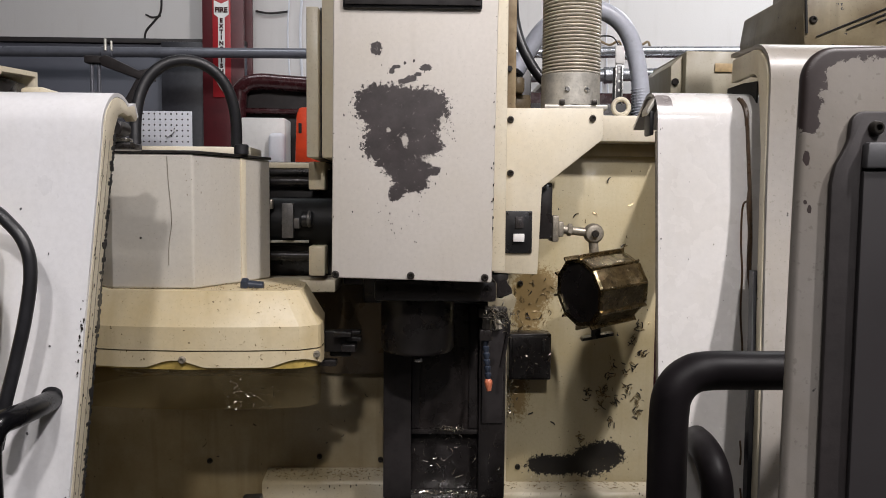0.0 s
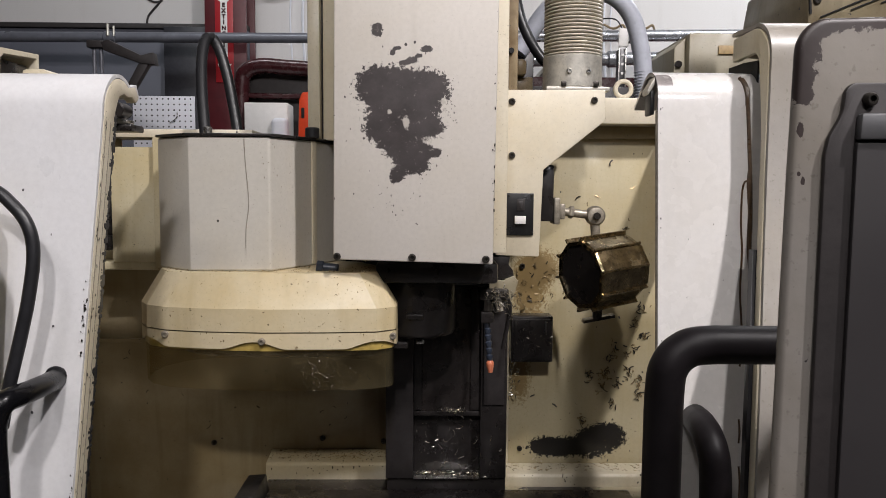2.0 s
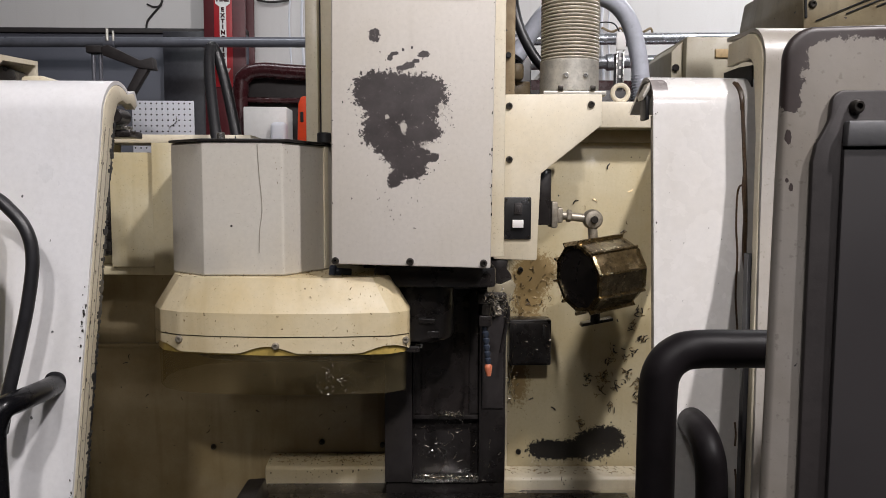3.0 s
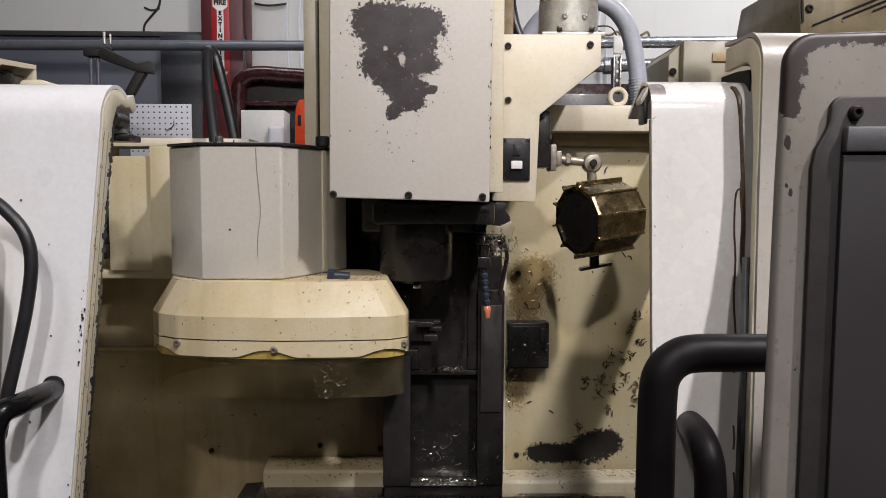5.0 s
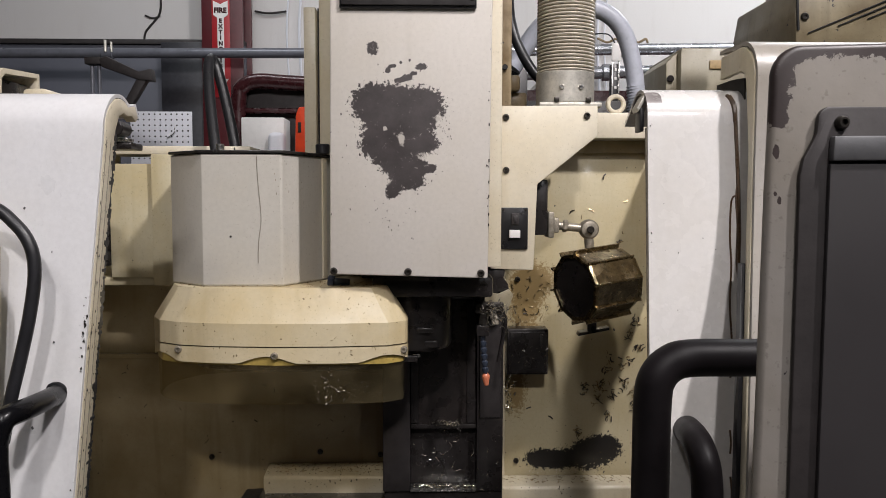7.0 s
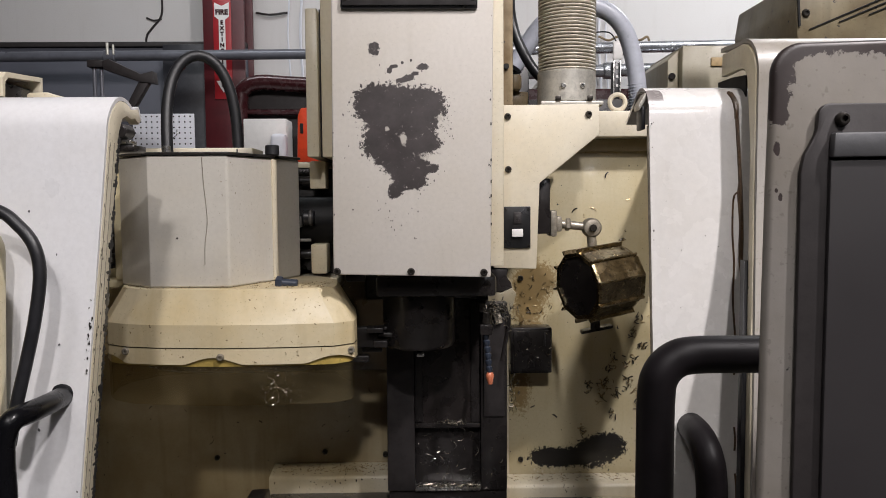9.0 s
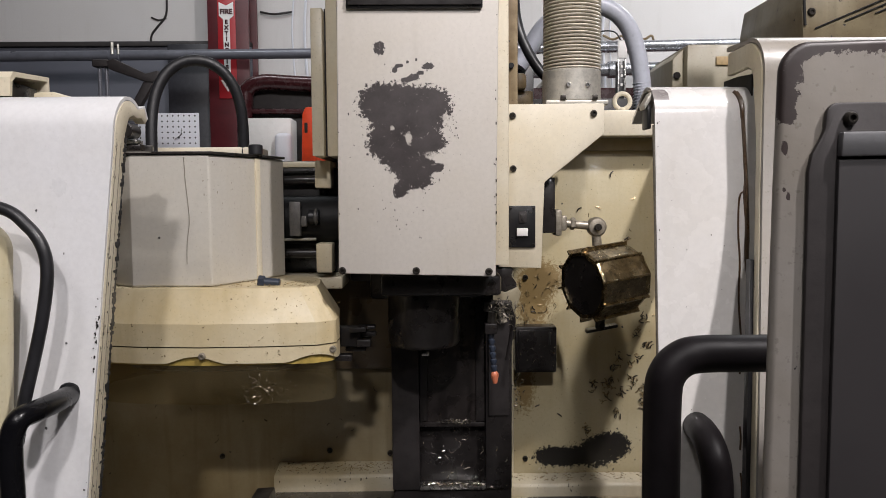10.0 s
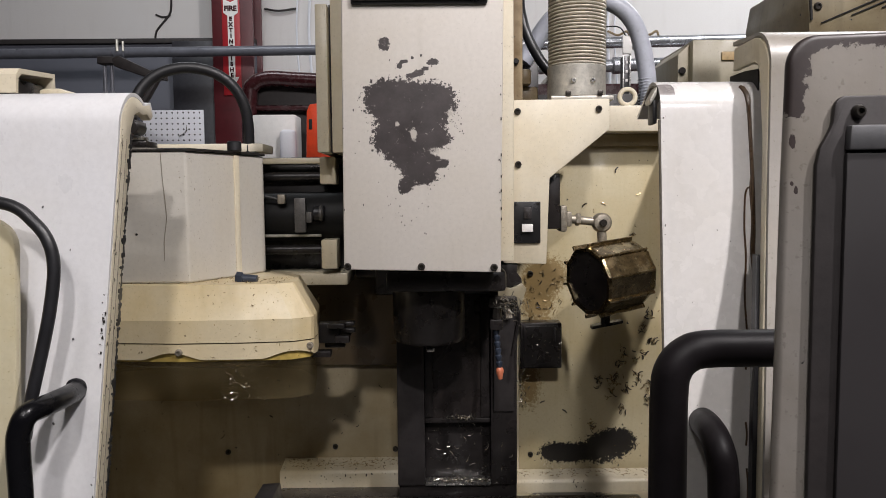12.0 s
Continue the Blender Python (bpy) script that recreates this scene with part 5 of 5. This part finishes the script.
def tool_changer():
    t = thing("tool_changer", (CX, CY, 1.36), "yellowed tool changer with faceted box and round cover", "tool changer")
    ORIGIN[t] = Vector((CX, CY, 1.36))
    a, b = 0.1945, 0.110
    part("cover", skin([(a - 0.035, b - 0.020, 1.371), (a - 0.030, b - 0.018, 1.3705), (a - 0.0005, b - 0.0005, 1.323), (a, b, 1.322), (a, b, 1.2895)]), M_ATC, t, "yellowed round cover", sharp=14)
    part("seam", skin([(a - 0.0025, b - 0.0025, 1.2895), (a - 0.0025, b - 0.0025, 1.2878)]), M_OIL_SHADE, t)
    # scalloped lower band
    bm = bmesh.new()
    o = oval(a, b, 144)
    top = [bm.verts.new((x, y, 1.2878)) for x, y in o]
    ring_length = sum((Vector(q) - Vector(p)).length for p, q in zip(o, o[1:] + o[:1]))
    low = [bm.verts.new((x, y, 1.2650 + 0.0105 * max(0.0, math.cos((ring_length * i / 144 - 0.250) * 2 * math.pi / 0.172)) ** 1.3)) for i, (x, y) in enumerate(o)]
    inn = [bm.verts.new((CX + (x - CX) * 0.985, CY + (y - CY) * 0.985, v.co.z)) for (x, y), v in zip(o, low)]
    for i in range(144):
        j = (i + 1) % 144
        bm.faces.new((top[i], top[j], low[j], low[i])), bm.faces.new((low[i], low[j], inn[j], inn[i]))
    part("band", bm, M_ATC, t, "scalloped cream band", sharp=14)
    part("inner_band", skin([(a - 0.004, b - 0.004, 1.2858), (a - 0.004, b - 0.004, 1.262)]), plain("amber_band", (0.40, 0.29, 0.08), 0.35, 0, 0.3), t, "amber inner band")
    part("skirt", skin([(a - 0.005, b - 0.005, 1.2618), (a - 0.006, b - 0.006, 1.205), (a - 0.009, b - 0.009, 1.205), (a - 0.009, b - 0.009, 1.2618)], False), M_SKIRT, t, "clear plastic skirt flecked with swarf")
    part("magazine", skin([(a - 0.05, b - 0.035, 1.2615), (a - 0.06, b - 0.045, 1.246), (a - 0.08, b - 0.06, 1.240)]), M_OIL_SHADE, t, "oil-dark tool magazine")
    for x0, x1, z0, z1, dy in ((-0.05, -0.004, 1.268, 1.300, 0.0), (-0.01, 0.012, 1.270, 1.281, -0.012), (-0.01, 0.019, 1.283, 1.290, 0.004), (-0.02, 0.006, 1.294, 1.302, -0.02), (-0.01, 0.017, 1.292, 1.298, 0.016),
                               (-0.03, 0.002, 1.258, 1.266, 0.012), (-0.02, 0.010, 1.273, 1.278, 0.022), (-0.05, -0.018, 1.246, 1.256, -0.004)):
        part("gripper_finger", block(x0, x1, CY + dy - 0.009, CY + dy + 0.009, z0, z1, 0.002), M_BLACK, t)
    for x, z in ((-0.219, 1.2765), (-0.360, 1.2830), (-0.0375, 1.2800)):
        part("bolt", bolt(x, front_y(x) - 0.0005, z, 0.0055, 0.004), M_ALU, t)
    # faceted motor box
    plan = [(-0.388, 1.131), (-0.3275, 1.082), (-0.2125, 1.082), (-0.166, 1.170), (-0.137, 1.240), (-0.388, 1.240)]
    part("motor_box", prism(plan, 1.3715, 1.563, "z", 0.003), M_BOX, t, "grey-white faceted box with a hairline crack", sharp=14)
    part("corner_strip", prism([(-0.1690, 1.168), (-0.1655, 1.1655), (-0.1605, 1.1765), (-0.1640, 1.178)], 1.374, 1.562, "z", 0.001), M_PLATE, t)
    lid = [(x + (0.003 if x > -0.26 else -0.002), y - 0.003) for x, y in plan]
    part("lid", prism(lid, 1.5635, 1.5675, "z", 0.001), M_BLACK, t, "black lid")
    part("crack", tube([(-0.2485, 1.0815, 1.560), (-0.2470, 1.0815, 1.525), (-0.2440, 1.0815, 1.49), (-0.2430, 1.0815, 1.465), (-0.2470, 1.0815, 1.435), (-0.2480, 1.0815, 1.405)], 0.0005, 5, 4), M_ALU, t)
    part("dot", bolt(-0.2870, 1.082, 1.4435, 0.0016, 0.001), M_BOLT, t)
    part("cap", rod((-0.306, 1.105, 1.567), (-0.306, 1.105, 1.578), 0.006, 12), M_STEEL, t)
    part("knob", rod((-0.166, 1.17, 1.567), (-0.166, 1.17, 1.583), 0.011, 16), M_RUBBER, t)
    part("fitting", rod((-0.143, 1.10, 1.376), (-0.118, 1.10, 1.374), 0.0065, 12), M_BLUE, t)
    part("fitting", rod((-0.150, 1.10, 1.377), (-0.140, 1.10, 1.376), 0.009, 6), M_BLUE, t)

    def on_top(rng):
        x = rng.uniform(-0.38, -0.07)
        return (x, 1.09 + rng.uniform(-0.03, 0.05), 1.3716), (0, 0, 1)

    def on_front(rng):
        while True:
            x, z = CX + rng.uniform(-1, 1) * a * 0.98, rng.uniform(1.268, 1.366)
            if rng.random() < 0.15 + 0.85 * (x > -0.18):
                break
        k = 1.0 if z < 1.32 else 1 - (z - 1.32) * 3.2
        return (x, CY + (front_y(CX + (x - CX) / k) - CY) * k - 0.0006, z), (0, -1, 0.2)

    def on_skirt(rng):
        x, z = rng.gauss(-0.13, 0.03), rng.uniform(1.205, 1.26)
        return (x, front_y(x) + 0.003, z), (0, -1, 0)
    def on_box(rng):
        if rng.random() < 0.3:
            return (-0.2135 - rng.random() ** 2 * 0.012, 1.0812, rng.uniform(1.38, 1.555)), (0, -1, 0)
        u = 0.04 + 0.85 * rng.random() ** 1.4
        return (-0.2125 + 0.0465 * u + 0.0006, 1.082 + 0.088 * u - 0.0003, rng.uniform(1.38, 1.555)), (0.884, -0.467, 0)
    part("box_chips", flakes(24, on_box, (0.0004, 0.0024), 26), M_ALU, t, "dark chips in the box paint", kind="stuff", smooth=False)

    def on_cover(rng):
        x, z = rng.uniform(-0.37, -0.045), rng.uniform(1.27, 1.32)
        return (x, front_y(x) - 0.0004, z), (0, -1, 0)
    part("cover_chips", flakes(18, on_cover, (0.0005, 0.0028), 27), M_BRASS_CHIPS, t, "brown flecks on the cover", kind="stuff", smooth=False)
    part("top_swarf", swarf(220, on_top, (0.0015, 0.005), 7), M_BRASS_CHIPS, t, "oily swarf", kind="stuff")
    part("front_swarf", swarf(48, on_front, (0.0012, 0.005), 8), M_BRASS_CHIPS, t, "oily swarf", kind="stuff")
    part("skirt_swarf", swarf(110, on_skirt, (0.0008, 0.003), 9), M_CHIPS, t, "bright swarf", kind="stuff")
    return t


# the looped hose: short rigid links
HOSE_N, HOSE_LEN, HOSE_Y = 30, 0.372, 1.20
HOSE_END = (-0.326, 1.574)
HOSE_BACK = 0.072


def hose_line(dx):
    """Points along the loop when the changer is moved by dx, evenly spaced."""
    x0, z0 = -0.338 + dx, 1.572
    x1, z1 = HOSE_END
    w = max(0.007, (x1 - x0) / 2)

    def curve(hh):
        bulge = 1 + 0.18 * min(1.0, w / 0.05)
        pts = []
        for i in range(241):
            a = math.pi * (1 - i / 240)
            c, s = math.cos(a), math.sin(a)
            x = (x0 + x1) / 2 + w * c * (1 + (bulge - 1) * s) * (1.0 if w > 0.02 else 1.0)
            pts.append(Vector((x, 0, z0 + hh * abs(s) ** 0.72)))
        return pts
    lo, hi = 0.05, 0.25
    for _ in range(30):
        mid = (lo + hi) / 2
        p = curve(mid)
        if sum((b - a).length for a, b in zip(p, p[1:])) < HOSE_LEN:
            lo = mid
        else:
            hi = mid
    p = curve(lo)
    slack = max(0.0, 1 - w / 0.06)
    tilt = radians(28) * slack
    for v in p:
        h = v.z - z0
        v.y, v.z, v.x = h * math.sin(tilt), z0 + h * math.cos(tilt), v.x - 0.27 * slack * h
    for i, v in enumerate(p):
        v.y += HOSE_BACK * i / (len(p) - 1)
    acc = [0.0]
    for a, b in zip(p, p[1:]):
        acc.append(acc[-1] + (b - a).length)
    out = []
    for k in range(HOSE_N + 1):
        s = acc[-1] * k / HOSE_N
        i = min(max(j for j in range(len(acc)) if acc[j] <= s + 1e-9), len(p) - 2)
        f = (s - acc[i]) / max(1e-9, acc[i + 1] - acc[i])
        out.append(p[i].lerp(p[i + 1], f))
    return out


def looped_hose():
    h = thing("looped_hose", (0, HOSE_Y, 0), "black rubber hose looping over the tool changer", "hose")
    ORIGIN[h] = Vector((0, HOSE_Y, 0))
    ln = HOSE_LEN / HOSE_N
    bm = lathe([(0.0, -ln * 0.72), (0.0070, -ln * 0.70), (0.0090, -ln * 0.52), (0.0090, ln * 0.52), (0.0070, ln * 0.70), (0.0, ln * 0.72)], (0, 0, 0), seg=14, close=False)
    me = mesh_of(bm, M_RUBBER)
    links = []
    for k in range(HOSE_N):
        ob = new("hose_link", me)
        ob.parent = h
        links.append(ob)
    part("ferrule", rod((HOSE_END[0], HOSE_Y + HOSE_BACK, 1.50), (HOSE_END[0], HOSE_Y + HOSE_BACK, 1.585), 0.0105, 8), M_RUBBER, h)
    return links


# where swarf has stuck to the rear wall: centre and spread
HEAPS = [(0.387, 1.235), (0.406, 1.213), (0.350, 1.188), (0.373, 1.181), (0.387, 1.187), (0.343, 1.164), (0.373, 1.154), (0.378, 1.142), (0.338, 1.138), (0.327, 1.131), (0.320, 1.110), (0.358, 1.116), (0.301, 1.136), (0.396, 1.121), (0.398, 1.097), (0.348, 1.078), (0.290, 1.045), (0.398, 1.263), (0.365, 1.420)]


def loose_swarf():
    def on_ledge(rng):
        if rng.random() < 0.6:
            return (rng.uniform(-0.305, -0.085), rng.uniform(1.37, 1.418), 0.9845 + rng.uniform(0, 0.003)), (0, -0.1, 1)
        return (rng.uniform(0.135, 0.42), rng.uniform(1.36, 1.404), 0.9655), (0, -0.1, 1)

    def on_wall(rng):
        while True:
            k = rng.random()
            if k < 0.72:
                cx, cz = rng.choice(HEAPS)
                x, z = rng.gauss(cx, 0.0045), rng.gauss(cz, 0.0060)
            elif k < 0.88:
                x, z = rng.gauss(0.19, 0.025), rng.gauss(1.31, 0.03)
            else:
                x, z = rng.uniform(0.15, 0.42), rng.uniform(1.05, 1.55)
            if 0.15 < x < 0.425 and 1.02 < z < 1.56:
                return (x, 1.4192, z), (0, -1, 0)

    def on_ledge_edge(rng):
        if rng.random() < 0.6:
            x = rng.uniform(-0.305, -0.085)
            if rng.random() < 0.5:
                return (x, 1.3635, 0.976 - rng.random() ** 2 * 0.020), (0, -1, 0)
            return (x, 1.366 + rng.random() * 0.012, 0.9822), (0, -0.3, 1)
        x = rng.uniform(0.135, 0.42)
        return (x, 1.3535, 0.962 - rng.random() ** 2 * 0.020), (0, -1, 0)
    solo("ledge_chips", flakes(60, on_ledge_edge, (0.0006, 0.0032), 33), M_BOLT, "dark chips in the ledge paint", "paint", "stuff", smooth=False)

    def on_flange(rng):
        return (rng.gauss(0.153, 0.006), 1.4030 + rng.uniform(0, 0.012), rng.gauss(1.135, 0.028)), (0, -1, 0)
    solo("flange_swarf", swarf(60, on_flange, (0.003, 0.009), 41, 1.6), M_CHIPS, "bright oily swarf on the panel flange", "swarf", "stuff")

    def on_junction(rng):
        if rng.random() < 0.4:
            return (rng.uniform(0.146, 0.222), 1.362 + rng.uniform(0, 0.03), 1.2588), (0, 0, 1)
        return (rng.uniform(0.148, 0.219), 1.3598, rng.uniform(1.18, 1.25)), (0, -1, 0)
    solo("box_swarf", swarf(46, on_junction, (0.002, 0.007), 42, 1.3), M_CHIPS, "bright swarf on the junction box", "swarf", "stuff")

    def on_patch(rng):
        x = rng.uniform(0.19, 0.34)
        return (x, 1.4193, 0.964 + rng.random() ** 2 * 0.014 + max(0.0, x - 0.29) * 0.3), (0, -1, 0)
    solo("paint_remnants", flakes(70, on_patch, (0.0005, 0.0024), 31), M_PLATE, "cream paint remnants on the worn patch", "paint", "stuff", smooth=False)

    def on_left_wall(rng):
        return (rng.uniform(-0.6, -0.1), 1.4192, rng.uniform(1.0, 1.33)), (0, -1, 0)

    def on_way(rng):
        return (rng.uniform(-0.028, 0.12), 1.2765, rng.uniform(0.99, 1.10)), (0, -1, 0)

    def on_lip(rng):
        return (rng.uniform(-0.028, 0.078), 1.274 + rng.uniform(0, 0.01), 0.9925 + rng.random() * 0.003), (0, -0.4, 1)

    def on_table(rng):
        return (rng.uniform(-0.265, 0.29), rng.uniform(1.1, 1.27), 0.9690), (0, 0, 1)
    for f, n, size, mat, seed, label in ((on_ledge, 420, (0.003, 0.009), M_BRASS_CHIPS, 11, "brown oily swarf on the ledge"), (on_wall, 110, (0.005, 0.013), M_BOLT, 12, "dark swarf curls stuck to the rear wall"), (on_wall, 130, (0.004, 0.012), M_BRASS_CHIPS, 17, "brassy swarf curls stuck to the rear wall"),
                                         (on_left_wall, 24, (0.004, 0.012), M_BOLT, 13, "dark swarf curls stuck to the stained wall"), (on_way, 60, (0.003, 0.012), M_CHIPS, 14, "bright swarf on the way cover"),
                                         (on_lip, 160, (0.003, 0.010), M_CHIPS, 15, "bright swarf heaped on the bottom lip"), (on_table, 45, (0.003, 0.012), M_CHIPS, 16, "bright swarf on the machine table")):
        solo("swarf", swarf(n, f, size, seed, 2.4 if seed in (12, 13, 17) else 1.0), mat, label, "swarf", "stuff")


# ---------------------------------------------------------------- build
shop()
enclosure()
column()
lifting_ring()
HEAD = spindle_head()
NOZZLE = coolant_nozzle()
LAMP = work_lamp()
DUCT = exhaust_duct()
WAY = way_plate()
CHANGER = tool_changer()
LINKS = looped_hose()
doors()
loose_swarf()

# ---------------------------------------------------------------- what moves
LIFT = [(0, 0), (3.2, 0), (3.6, 0.0), (3.8, 0.012), (4.0, 0.05), (4.2, 0.088), (4.4, 0.098), (4.8, 0.098), (5.8, 0.098), (5.9, 0.094), (6.0, 0.072), (6.1, 0.042), (6.2, 0.019), (6.3, 0.002), (6.4, 0), (7.2, 0), (12, 0)]
SHIFT = [(0, -0.127), (0.5, -0.102), (1.0, -0.079), (1.5, -0.055), (2.0, -0.021), (2.2, -0.005), (2.35, 0.0), (3.2, 0), (7.2, 0), (7.4, -0.003), (7.6, -0.011), (8.0, -0.031), (8.5, -0.058), (9.0, -0.082),
         (9.5, -0.099), (10.0, -0.116), (10.5, -0.132), (11.0, -0.148), (11.4, -0.158), (11.5, -0.1585), (12, -0.157)]


def motions():
    for ob, share in ((HEAD, 1.0), (NOZZLE, 1.0), (LAMP, 1.0), (DUCT, 1.0), (WAY, 0.87)):
        o = ORIGIN[ob]
        walk(ob, [(t, pose(o.x, o.y, o.z + dz * share)) for t, dz in LIFT])
    o = ORIGIN[CHANGER]
    walk(CHANGER, [(t, pose(o.x + dx, o.y, o.z)) for t, dx in SHIFT])
    shapes = [(t, hose_line(dx)) for t, dx in SHIFT]
    for k, link in enumerate(LINKS):
        rows = []
        for t, p in shapes:
            a, b = p[k], p[k + 1]
            m = (a + b) / 2
            turn = Vector((0, 0, 1)).rotation_difference((b - a).normalized()).to_matrix().to_4x4()
            rows.append((t, Matrix.Translation(m) @ turn))
        walk(link, rows)


motions()
